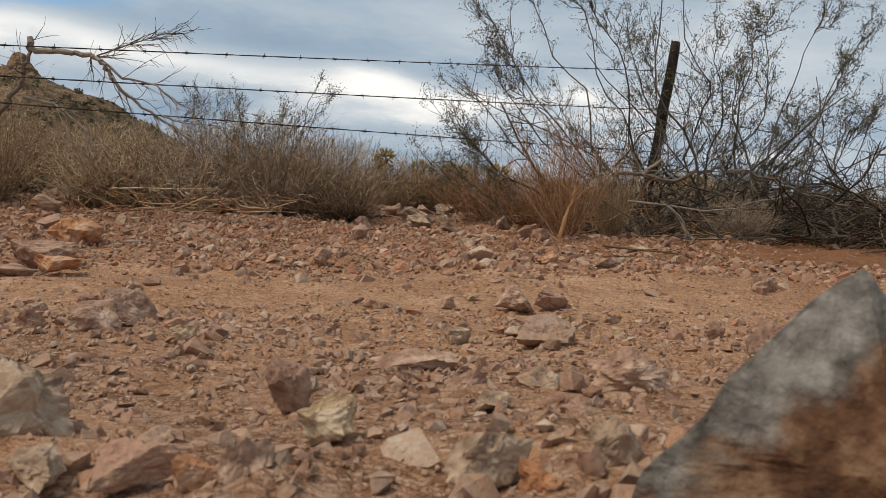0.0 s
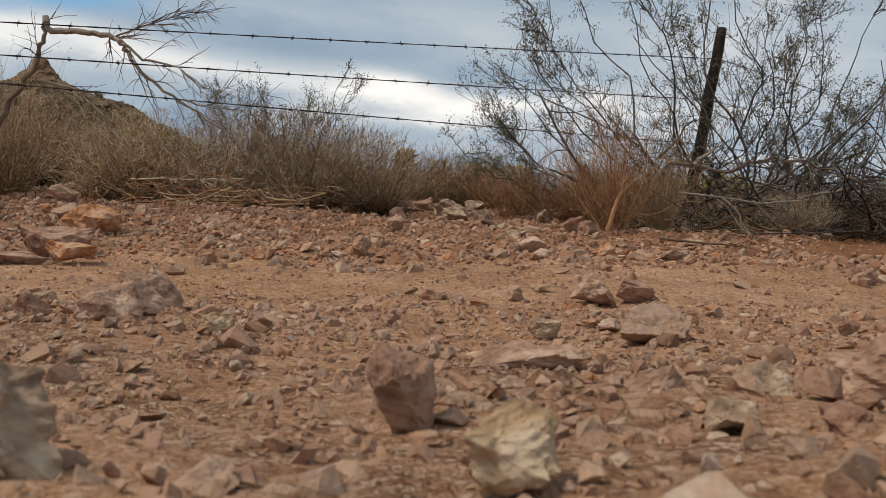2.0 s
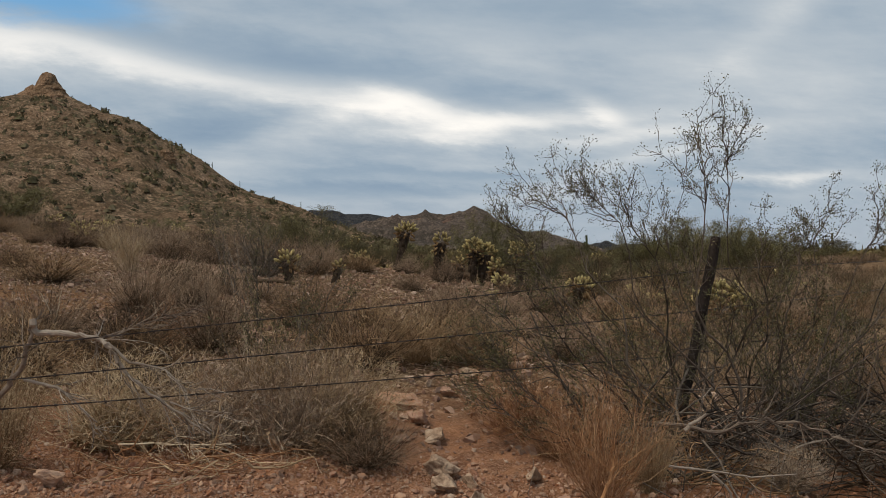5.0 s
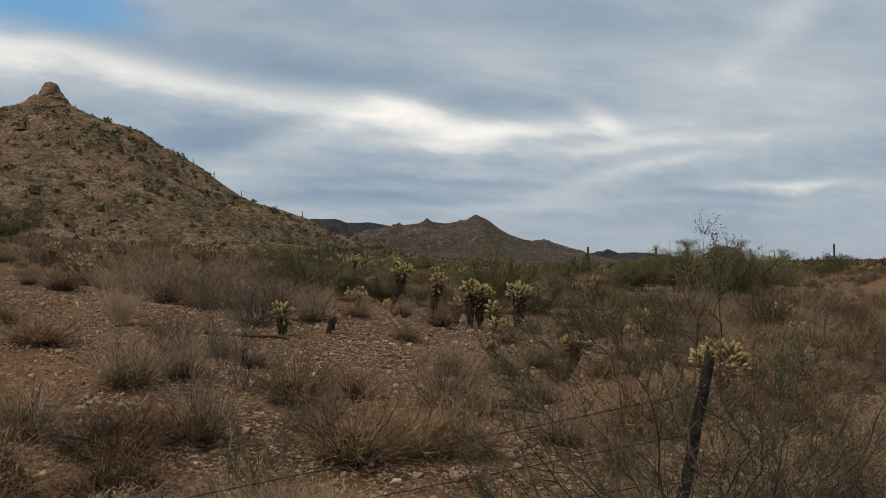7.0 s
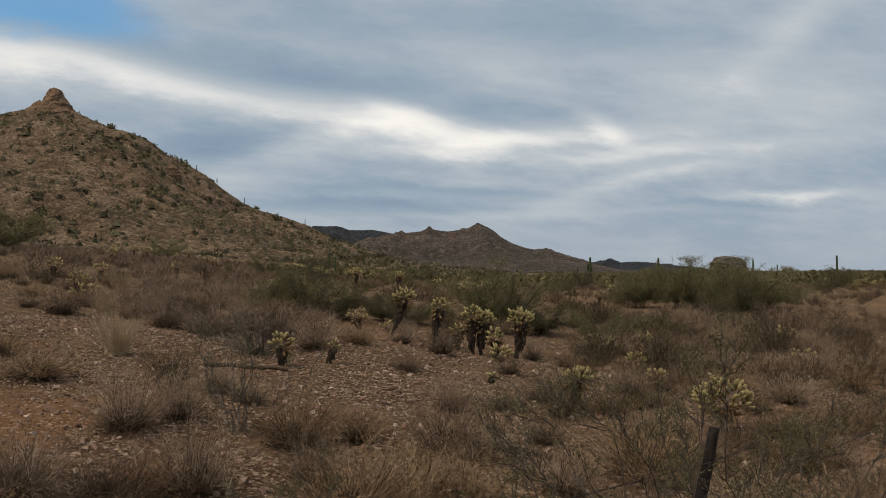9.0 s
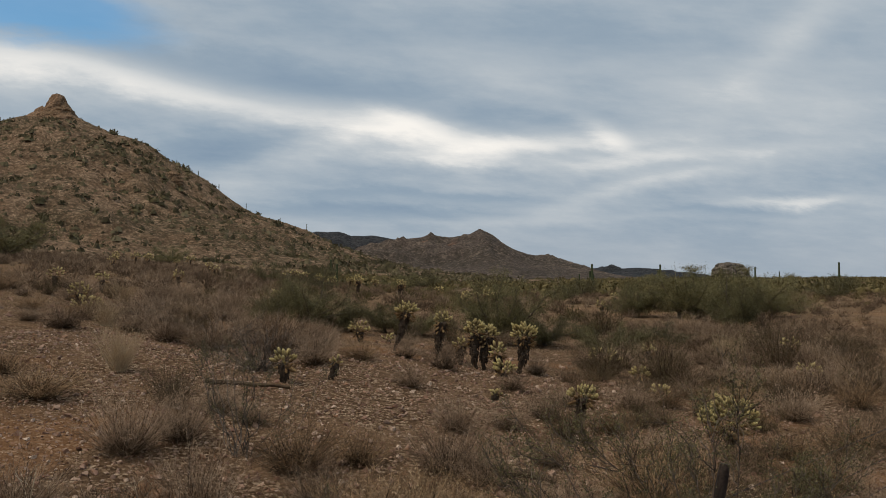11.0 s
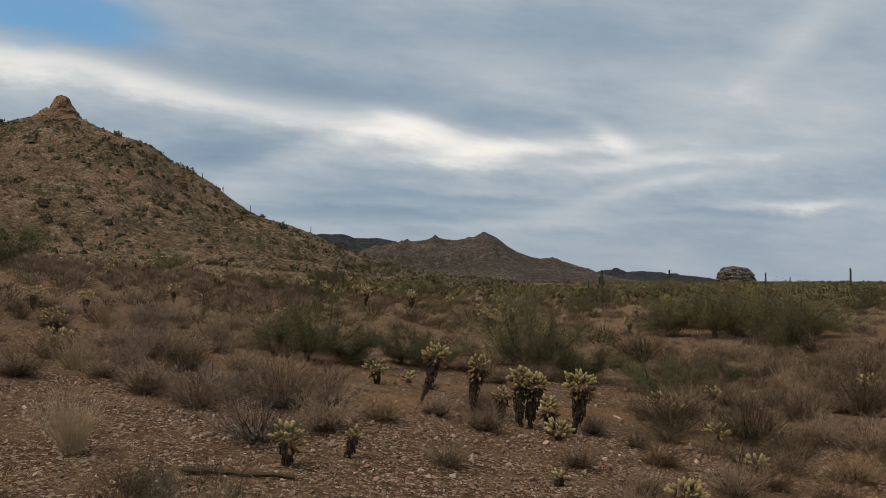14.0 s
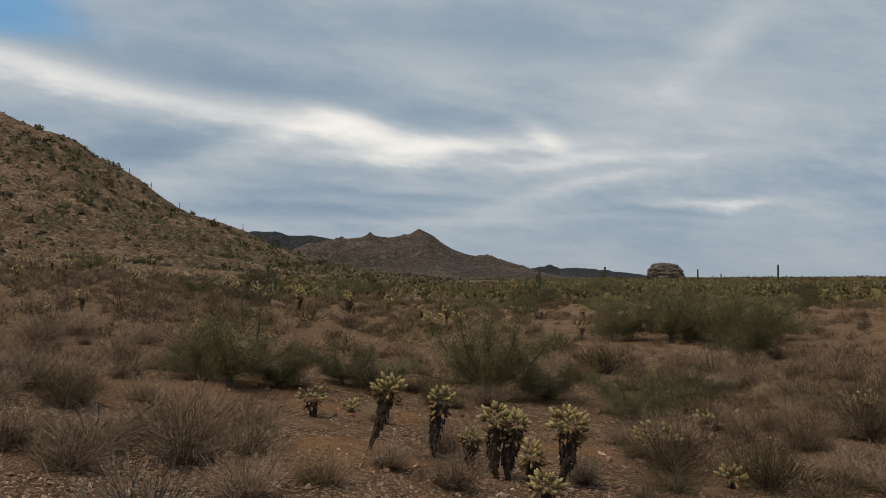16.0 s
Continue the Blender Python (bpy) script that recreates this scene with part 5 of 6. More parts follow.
SIDE = [(2.3, 8.0, 0.8, 0.4, 0), (3.3, 8.4, 0.9, 0.42, 6), (4.3, 8.5, 1.0, 0.42, 1), (5.6, 9.6, 1.1, 0.46, 0), (3.6, 10.4, 1.0, 0.45, 0), (5.9, 11.9, 1.0, 0.5, 3), (3.4, 11.6, 0.7, 0.35, 0), (6.3, 10.6, 0.9, 0.5, 1), (1.9, 8.9, 0.7, 0.4, 0), (2.0, 10.9, 0.6, 0.3, 0), (7.4, 12.0, 1.0, 0.5, 1), (7.9, 14.2, 1.1, 0.5, 3), (5.6, 13.9, 0.8, 0.4, 3),
        (3.1, 12.9, 0.7, 0.36, 1), (3.7, 13.6, 0.8, 0.42, 3), (5.1, 14.8, 0.8, 0.4, 1), (6.0, 16.2, 0.9, 0.45, 1), (3.3, 16.2, 0.7, 0.36, 1), (7.0, 16.6, 1.0, 0.5, 3), (8.3, 16.4, 0.9, 0.5, 1), (6.2, 12.5, 0.8, 0.42, 1), (7.1, 10.9, 0.9, 0.5, 1), (5.2, 8.6, 0.9, 0.48, 1),
        (3.0, 10.6, 0.7, 0.36, 1), (5.3, 12.1, 0.7, 0.4, 1), (8.6, 12.6, 1.0, 0.55, 3), (4.1, 14.1, 0.6, 0.3, 0), (5.9, 17.6, 0.9, 0.42, 3), (3.2, 17.3, 0.55, 0.3, 0), (9.3, 15.6, 1.0, 0.55, 1), (2.7, 14.6, 0.6, 0.3, 0), (4.6, 15.5, 0.7, 0.35, 1), (7.6, 17.8, 1.0, 0.48, 1)]
REAR = [(6.86, 19.06, 1.1, 0.51, 0), (4.28, 19.3, 1.5, 0.9, 3), (5.37, 18.5, 1.2, 0.95, 3), (0.86, 19.2, 0.75, 0.42, 0), (-3.1, 19.29, 1.7, 0.57, 0), (-6.5, 19.12, 0.95, 0.48, 2), (-2.11, 20.08, 1.2, 0.52, 0), (-5.04, 20.61, 1.1, 0.58, 3), (4.19, 21.64, 0.75, 0.4, 0), (7.67, 21.7, 1.25, 0.63, 0),
        (9.31, 22.48, 1.4, 1.35, 3), (7.9, 23.75, 1.2, 0.47, 0), (10.02, 26.15, 1.1, 0.47, 0), (10.32, 32.99, 1.5, 0.76, 0), (6.62, 31.8, 2.1, 1.05, 3), (1.0, 24.5, 0.9, 0.75, 3), (-0.2, 26.0, 1.2, 0.7, 3), (-5.8, 22.6, 1.4, 0.6, 0), (-7.4, 20.2, 1.0, 0.5, 1)]
for i, (x, y, w, h, k) in enumerate(FRONT + MIDDLE + BEHIND + SIDE + REAR):
    protos, label = BROOMS[k]
    m = spot(x, y, rng.uniform(0, 360)) @ Matrix.Diagonal((w / 1.2, w / 1.2, h * 1.06, 1))
    shrub_at(protos[i % len(protos)], m, label, "shrubs on the flat")

TAKEN = [(0.8, 13.3, 2.0), (-1.0, 18.6, 1.3), (0.5, 19.4, 1.5), (2.2, 17.4, 1.8), (-2.9, 24.6, 1.0), (-1.15, 25.2, 0.8), (2.45, 26.8, 0.9), (-1.27, 21.5, 0.7), (13.3, 36.1, 1.2), (-8.1, 22.0, 0.9), (4.85, 18.5, 0.8)]
made = 0
while made < 170:
    y = math.sqrt(rng.uniform(17.5 ** 2, 33.0 ** 2))
    x = rng.uniform(-0.64, 0.66) * (y + 2)
    if any(math.hypot(x - a, y - b) < r for a, b, r in TAKEN) or (y < 20.5 and -1.5 < x < 4.0):
        continue
    k = rng.choice(5, p=[0.56, 0.14, 0.07, 0.20, 0.03]) if x > 0.5 else rng.choice(5, p=[0.66, 0.16, 0.09, 0.06, 0.03])
    protos, label = BROOMS[k]
    w = rng.uniform(0.55, 1.25) * (1.25 if k == 3 else 1.0)
    m = spot(x, y, rng.uniform(0, 360)) @ Matrix.Diagonal((w / 1.2, w / 1.2, w * rng.uniform(0.46, 0.66), 1))
    shrub_at(protos[rng.integers(len(protos))], m, label, "shrubs on the flat")
    TAKEN.append((x, y, w * 0.55))
    made += 1


def far_scrub(n, seed, y0, y1, size, mat, name, label, zfun, u0=-0.68, u1=0.70, x0=None, x1=None, blades=18, tall=0.8, wide=0.10, patchy=0.0):
    """Countless low shrubs far off, each a dome of fine blades, in one mesh."""
    rng = np.random.default_rng(seed)
    if x0 is None:
        y = np.sqrt(rng.uniform(y0 ** 2, y1 ** 2, n)) if y1 < 200 else y0 * (y1 / y0) ** rng.random(n)
        x = rng.uniform(u0, u1, n) * y
    else:
        x, y = rng.uniform(x0, x1, n), rng.uniform(y0, y1, n)
    if patchy:
        ok = value_noise(x / patchy, y / patchy, seed) + 0.5 * value_noise(x / patchy * 2.3, y / patchy * 2.3, seed + 1) > rng.uniform(-1.0, 0.15, n)
        x, y = x[ok], y[ok]
        n = len(x)
    z = zfun(x, y)
    each = rng.random(n)
    s = size * (0.55 + 0.9 * rng.random(n) ** 1.6)[:, None, None]
    c = np.stack([x, y, z], -1)[:, None]
    core, cf = dome_parts(rng, n, 6, 2, 0.2)
    if y1 < 200:
        core, cf = core[:, :0], cf[:0]
    core = core * np.array([0.60, 0.60, 0.58 * tall]) * s * (1 + 0.15 * rng.normal(0, 1, (n, 1, 3)) * np.array([1, 1, 0.5])) + c
    k = core.shape[1]
    a = rng.uniform(0, 2 * np.pi, (n, blades))
    th = 1.30 * rng.random((n, blades)) ** 0.6
    d = np.stack([np.cos(a) * np.sin(th), np.sin(a) * np.sin(th), np.cos(th) * tall], -1)
    side = np.cross(d, rng.normal(0, 1, (n, blades, 3)))
    side *= wide / (np.linalg.norm(side, axis=-1, keepdims=True) + 1e-9)
    low = (0.70 if y1 < 200 else 0.85) * rng.random((n, blades, 1)) ** 0.5
    go = d + rng.normal(0, 0.55, (n, blades, 3))
    tip = d * low + go * rng.uniform(0.14, 0.32, (n, blades, 1)) + np.array([0, 0, 0.05])
    v = np.stack([c + s * (d * low - side), c + s * (d * low + side), c + s * tip], 2).reshape(-1, 3)
    faces = np.concatenate([(cf[None] + (np.arange(n) * k)[:, None, None]).reshape(-1, 3), np.arange(len(v)).reshape(-1, 3) + n * k])
    me = build_mesh(name, np.concatenate([core.reshape(-1, 3), v]), faces, mat)
    me.attributes.new("tone", "FLOAT", "FACE").data.foreach_set("value", np.concatenate([np.repeat(each, len(cf)), np.repeat(each, blades)]).astype(np.float32))
    return thing(name, me, Matrix(), label, "shrubs", kind="stuff")


far_scrub(4000, 301, 31, 125, 0.66, M_SAGE, "scrub", "low grey-brown desert scrub on the farther flat", ground_z, blades=150, tall=0.80, wide=0.018, patchy=9.0)
# the M_DARK copies put the scrub's inner shade into dark blades
far_scrub(4000, 301, 31, 125, 0.50, M_DARK, "scrub_wood", "dark blades painting the shade inside the low desert scrub", ground_z, blades=40, tall=0.62, wide=0.034, patchy=9.0)
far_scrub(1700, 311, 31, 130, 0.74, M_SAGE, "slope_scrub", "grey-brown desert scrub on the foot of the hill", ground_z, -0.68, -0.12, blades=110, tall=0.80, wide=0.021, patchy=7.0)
far_scrub(1700, 311, 31, 130, 0.56, M_DARK, "slope_scrub_wood", "dark blades painting the shade inside the scrub on the slope", ground_z, -0.68, -0.12, blades=34, tall=0.62, wide=0.042, patchy=7.0)
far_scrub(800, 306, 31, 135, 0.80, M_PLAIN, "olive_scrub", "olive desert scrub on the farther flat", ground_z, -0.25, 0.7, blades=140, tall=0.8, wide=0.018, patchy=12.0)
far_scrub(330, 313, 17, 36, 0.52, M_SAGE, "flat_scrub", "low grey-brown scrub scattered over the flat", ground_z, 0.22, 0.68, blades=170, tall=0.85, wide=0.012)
far_scrub(330, 313, 17, 36, 0.42, M_DARK, "flat_scrub_wood", "dark blades painting the shade inside the low scrub of the flat", ground_z, 0.22, 0.68, blades=90, tall=0.7, wide=0.018)
far_scrub(260, 307, 40, 120, 0.5, M_STRAW, "straw_scrub", "straw-coloured dry scrub on the farther flat", ground_z, blades=80, tall=0.8, wide=0.022)
far_scrub(5200, 308, 100, 420, 0.9, M_SAGE, "distant_scrub", "low grey-brown desert scrub far off", ground_z, blades=9, tall=0.7, wide=0.10, patchy=25.0)
far_scrub(8000, 302, 90, 1700, 1.35, M_PLAIN, "distant_greenery", "olive creosote and palo verde covering the far plain", ground_z, -0.12, 0.75, tall=0.85, blades=10, wide=0.12, patchy=35.0)
far_scrub(4200, 309, 700, 3000, 3.4, M_PLAIN, "horizon_greenery", "olive desert growth along the horizon", ground_z, -0.2, 0.75, tall=0.9, blades=4, wide=0.2)
far_scrub(7000, 303, 330, 705, 1.4, M_HILLBUSH, "hillside_scrub", "brown shrubs dotted over the stony hill", lambda x, y: hill_z(x, y) - 0.3, x0=-560, x1=60, blades=5, tall=0.8, wide=0.19, patchy=40.0)
far_scrub(2600, 304, 350, 705, 3.3, M_HILLBUSH, "hillside_shrubs", "dark olive shrubs dotted over the stony hill", lambda x, y: hill_z(x, y) - 0.3, x0=-560, x1=40, blades=8, tall=0.9, wide=0.2, patchy=60.0)
far_scrub(520, 312, 340, 700, 4.4, M_HILLTREE, "hillside_trees", "dark olive trees scattered over the stony hill", lambda x, y: hill_z(x, y) - 0.5, x0=-560, x1=0, blades=40, tall=0.8, wide=0.15, patchy=70.0)
far_scrub(2600, 305, 7.5, 40, 0.09, M_STRAW, "grass_litter", "short dry grass tufts scattered over the stony flat", ground_z, blades=12, tall=1.3, wide=0.035)

# ---- palo verde trees and saguaros ----
PALO = [palo_verde(401, 3.0, 12, 54, 74, 0.95), palo_verde(402, 3.0, 11, 54, 74, 0.95), palo_verde(403, 3.0, 9, 36, 34, 1.6)]


def place_palo(x, y, size, wide, label="palo verde tree with a broomy green crown"):
    m = spot(x, y, 137 * x, 1.0) @ Matrix.Diagonal((size * wide, size * wide, size, 1))
    tr, arms, cr = PALO[int(abs(x * 10)) % 2 if y < 45 else 2]
    ob = thing("palo_verde", tr, m, label, "tree", "palo verde trees")
    for arm in arms:
        part("limb", arm, ob)
    part("crown", cr, ob, "fine green twigs and tiny leaves")


for x, y, size, wide in ((-33, 66, 1.6, 1.2), (-36, 72, 1.5, 1.2), (-3.2, 24.6, 0.64, 1.3), (-2.3, 25.4, 0.40, 1.3), (-4.1, 25.6, 0.36, 1.4), (-0.95, 26.6, 0.42, 1.15), (0.1, 26.9, 0.30, 1.5), (2.4, 26.4, 0.88, 0.95), (5.5, 24.7, 0.44, 1.6), (3.9, 26.6, 0.42, 1.5), (7.4, 26.8, 0.34, 1.6), (12.6, 42.6, 0.98, 1.25), (15.4, 42.0, 1.0, 1.25), (14.0, 43.4, 1.0, 1.2),
                         (13.4, 36.3, 0.92, 0.9), (17.6, 43.5, 0.8, 1.2), (10.6, 43.5, 0.7, 1.2), (9.5, 62, 0.7, 1.2), (14.6, 84, 0.9, 1.6), (-3.7, 100, 0.95, 1.9), (-13.5, 70, 0.75, 1.2), (16.3, 66, 0.62, 1.7), (24, 75, 0.9, 1.5), (33, 70, 0.8, 1.5),
                         (-13, 95, 1.0, 1.3), (46, 96, 1.0, 1.6), (-38, 120, 1.3, 1.4), (62, 150, 1.3, 1.7), (-2, 130, 1.1, 1.6), (-20, 150, 1.2, 1.5), (50, 190, 1.4, 1.8), (6, 72, 0.6, 1.6), (-8, 58, 0.6, 1.5), (28, 112, 1.0, 1.6)):
    place_palo(x, y, size, wide)

SAG = [saguaro_mesh(501, 7.0, 2), saguaro_mesh(502, 7.0, 0), saguaro_mesh(503, 7.0, 3)]


def place_saguaro(x, y, z, size, kind, label):
    root = new("saguaro")
    root.matrix_world = Matrix.Translation((x, y, z)) @ pose(0, 0, 0, 0, 0, 90 * kind) @ Matrix.Diagonal((size, size, size, 1))
    tagged(root, label, "cactus", "saguaros")
    for me in SAG[kind]:
        part(me.name.split(".")[0], me, root)


for x, y, size, kind in ((30.5, 165, 0.72, 2), (28.5, 168, 0.45, 1), (59, 222, 0.85, 0), (50, 205, 0.4, 1), (88, 232, 0.7, 1), (120, 250, 0.9, 1), (98, 240, 0.5, 1), (-8.5, 75, 0.32, 1), (-15, 120, 0.45, 1), (76, 215, 0.5, 1)):
    place_saguaro(x, y, float(ground_z(x, y)) - 0.1, size, kind, "tall dark saguaro cactus standing on the desert plain")
for px, dy in ((-303, 2), (-222, 0), (-205, 5), (-186, 0), (-163, 0), (-134, 0), (-112, 0), (-290, -80), (-255, -120), (-330, -150), (-190, -100), (-350, -60), (-240, -30)):
    place_saguaro(px, 700 + dy, float(hill_z(np.array(px), np.array(700.0 + dy))) - 0.8, 0.72 + 0.2 * math.sin(px), 1 if px % 3 else 0, "saguaro cactus on the slope of the hill")

# ---- chollas ----
cholla(601, -1.74, 14.05, 0.60, 0.37, (0.05, 0), 0.50, 18, 0.9, size=0.15)
cholla(602, -0.25, 18.3, 1.06, 0.42, (0.26, 0), 0.74, 32, 0.75, "slender teddy-bear cholla leaning on a bare dark trunk", 0.15)
cholla(603, 0.66, 18.7, 1.06, 0.38, (0.10, 0), 0.74, 28, 1.0, "teddy-bear cholla with a ragged crown on a shaggy trunk", 0.14)
cholla(604, 1.52, 17.95, 1.08, 0.58, (0.03, 0), 0.68, 78, 1.15, "broad forked teddy-bear cholla on shaggy dark trunks", 0.14, 2)
cholla(605, 2.26, 17.95, 1.10, 0.56, (0.14, 0), 0.68, 50, 1.15, "teddy-bear cholla with a wide crown on a shaggy trunk", 0.15)
cholla(606, 1.10, 18.3, 0.64, 0.30, (0.03, 0), 0.62, 14, 1.0, "small teddy-bear cholla beside the forked one", 0.13)
cholla(607, 1.94, 17.2, 0.40, 0.42, (0, 0), 0.28, 26, 0.5, "young low teddy-bear cholla with no bare trunk", 0.15)
cholla(620, 1.84, 17.55, 0.70, 0.28, (0, 0), 0.55, 18, 0.9, "upright teddy-bear cholla between two larger ones", 0.15)
cholla(608, 2.66, 13.1, 0.68, 0.42, (0.08, 0), 0.66, 34, 0.8, size=0.14)
cholla(609, 4.85, 18.5, 0.40, 0.40, (0, 0), 0.36, 18, 0.6, "young teddy-bear cholla low on the gravel", 0.15)
cholla(610, 4.50, 12.3, 0.80, 0.74, (0.05, 0), 0.42, 104, 0.9, "broad bushy teddy-bear cholla with a bright crown", 0.15)
cholla(611, -1.27, 21.5, 0.60, 0.52, (0, 0), 0.5, 24, 1.0)
cholla(612, -1.12, 14.7, 0.44, 0.20, (0.14, 0), 0.66, 8, 0.5, "small leaning cholla with few joints", 0.12)
cholla(613, -7.85, 21.4, 0.60, 0.72, (0, 0), 0.36, 32, 0.7, "broad low cholla on the slope", 0.16)
cholla(614, 1.60, 14.6, 0.28, 0.18, (0, 0), 0.5, 8, 0.3, "tiny cholla seedling on the gravel", 0.10)
cholla(615, 4.72, 16.4, 0.36, 0.34, (0, 0), 0.4, 14, 0.5)
cholla(616, 8.9, 19.5, 0.60, 0.50, (-0.1, 0), 0.5, 18, 1.0, "cholla with a drooping dark trunk")
cholla(617, -0.62, 22.6, 0.34, 0.34, (0, 0), 0.3, 12, 0.4)
cholla(618, 4.6, 21.0, 0.62, 0.80, (0, 0), 0.25, 26, 0.3, "open grey-green cholla with spread branches", 0.15)
cholla(619, 6.0, 22.4, 0.70, 0.36, (0, 0), 0.6, 12, 0.5)
cholla(621, -9.6, 25.0, 0.75, 0.62, (0, 0), 0.5, 28, 0.9, "olive and straw-coloured cholla on the slope", 0.15)
cholla(622, 2.2, 43.0, 1.15, 0.95, (0, 0), 0.5, 34, 0.9, "bushy cholla standing among the farther shrubs", 0.2)
cholla(623, 3.4, 44.2, 1.2, 0.6, (0, 0), 0.66, 20, 1.0, "tall dark-trunked cholla among the farther shrubs", 0.2)
cholla(624, -4.6, 54.0, 1.4, 0.6, (0.1, 0), 0.66, 16, 1.1, "tall dark-trunked cholla on the stony slope", 0.22)
cholla(625, -1.8, 52.0, 1.5, 0.6, (0.1, 0), 0.7, 14, 1.2, "dark shaggy cholla with a small crown on the slope", 0.22)
for k, (x, y, h) in enumerate([(-7.0, 78, 1.6), (-2.9, 76, 1.4), (3.7, 54, 1.1), (2.4, 57, 1.0), (-35, 120, 2.0), (-12, 88, 1.3), (-10, 84, 1.2), (-14, 92, 1.3), (-9, 90, 1.2), (-6, 86, 1.2), (-16, 96, 1.4), (9, 44, 0.9),
                               (-7.2, 62, 1.2), (-8.4, 66, 1.3), (-9.5, 70, 1.2), (-11.5, 74, 1.3), (-13.5, 78, 1.3), (-34, 100, 1.7), (-37, 104, 1.8), (-40, 106, 1.4), (-30, 98, 1.3), (-45, 118, 1.6), (-24, 90, 1.3), (-12.8, 30.4, 0.9), (-11.6, 31.5, 0.8), (0.6, 70, 1.2), (5, 76, 1.2),
                               (13, 60, 1.0), (-18, 70, 1.2), (-11.5, 40, 0.9), (10.5, 24.5, 0.8), (-5.5, 33, 0.8), (-24, 64, 1.2)]):
    cholla(700 + k, x, y, h, h * 0.62, (0, 0), 0.55, 16, 0.8, "teddy-bear cholla standing far off in the scrub", 0.2 * h)


# ---- stones ----
def rock(name, mat, at, size, seed, label, turn=0.0, tilt=(0, 0), sink=0.25, cuts=3, corners=None, rag=1.0):
    """A single angular rock: a hull of points, its edges worn and its faces chipped."""
    rng = np.random.default_rng(seed)
    bm = hull_stone(rng, 13, 0.95) if corners is None else bmesh.new()
    if corners:
        for p in corners:
            bm.verts.new(p)
        bmesh.ops.convex_hull(bm, input=bm.verts)
        bmesh.ops.triangulate(bm, faces=bm.faces)
    for _ in range(cuts):
        bmesh.ops.subdivide_edges(bm, edges=bm.edges, cuts=1, use_grid_fill=True)
        bmesh.ops.triangulate(bm, faces=bm.faces)
    bmesh.ops.smooth_vert(bm, verts=bm.verts, factor=0.35, use_axis_x=True, use_axis_y=True, use_axis_z=True)
    for v in bm.verts:
        p = v.co * 3.1 + Vector((seed, seed * 0.7, 0))
        v.co += v.co.normalized() * rag * (0.075 * noise.fractal(p, 0.8, 2.1, 5) + 0.022 * noise.noise(p * 5) + 0.006 * noise.noise(p * 13))
        v.co = Vector((v.co.x * size[0], v.co.y * size[1], v.co.z * size[2]))
    me = bpy.data.meshes.new(name)
    bm.to_mesh(me)
    bm.free()
    me.materials.append(mat)
    x, y = at
    z = float(ground_z(x, y)) + size[2] * (0.5 - sink)
    return thing(name, me, Matrix.Translation((x, y, z)) @ pose(0, 0, 0, tilt[0], tilt[1], turn), label, "rock", "rocks on the track")


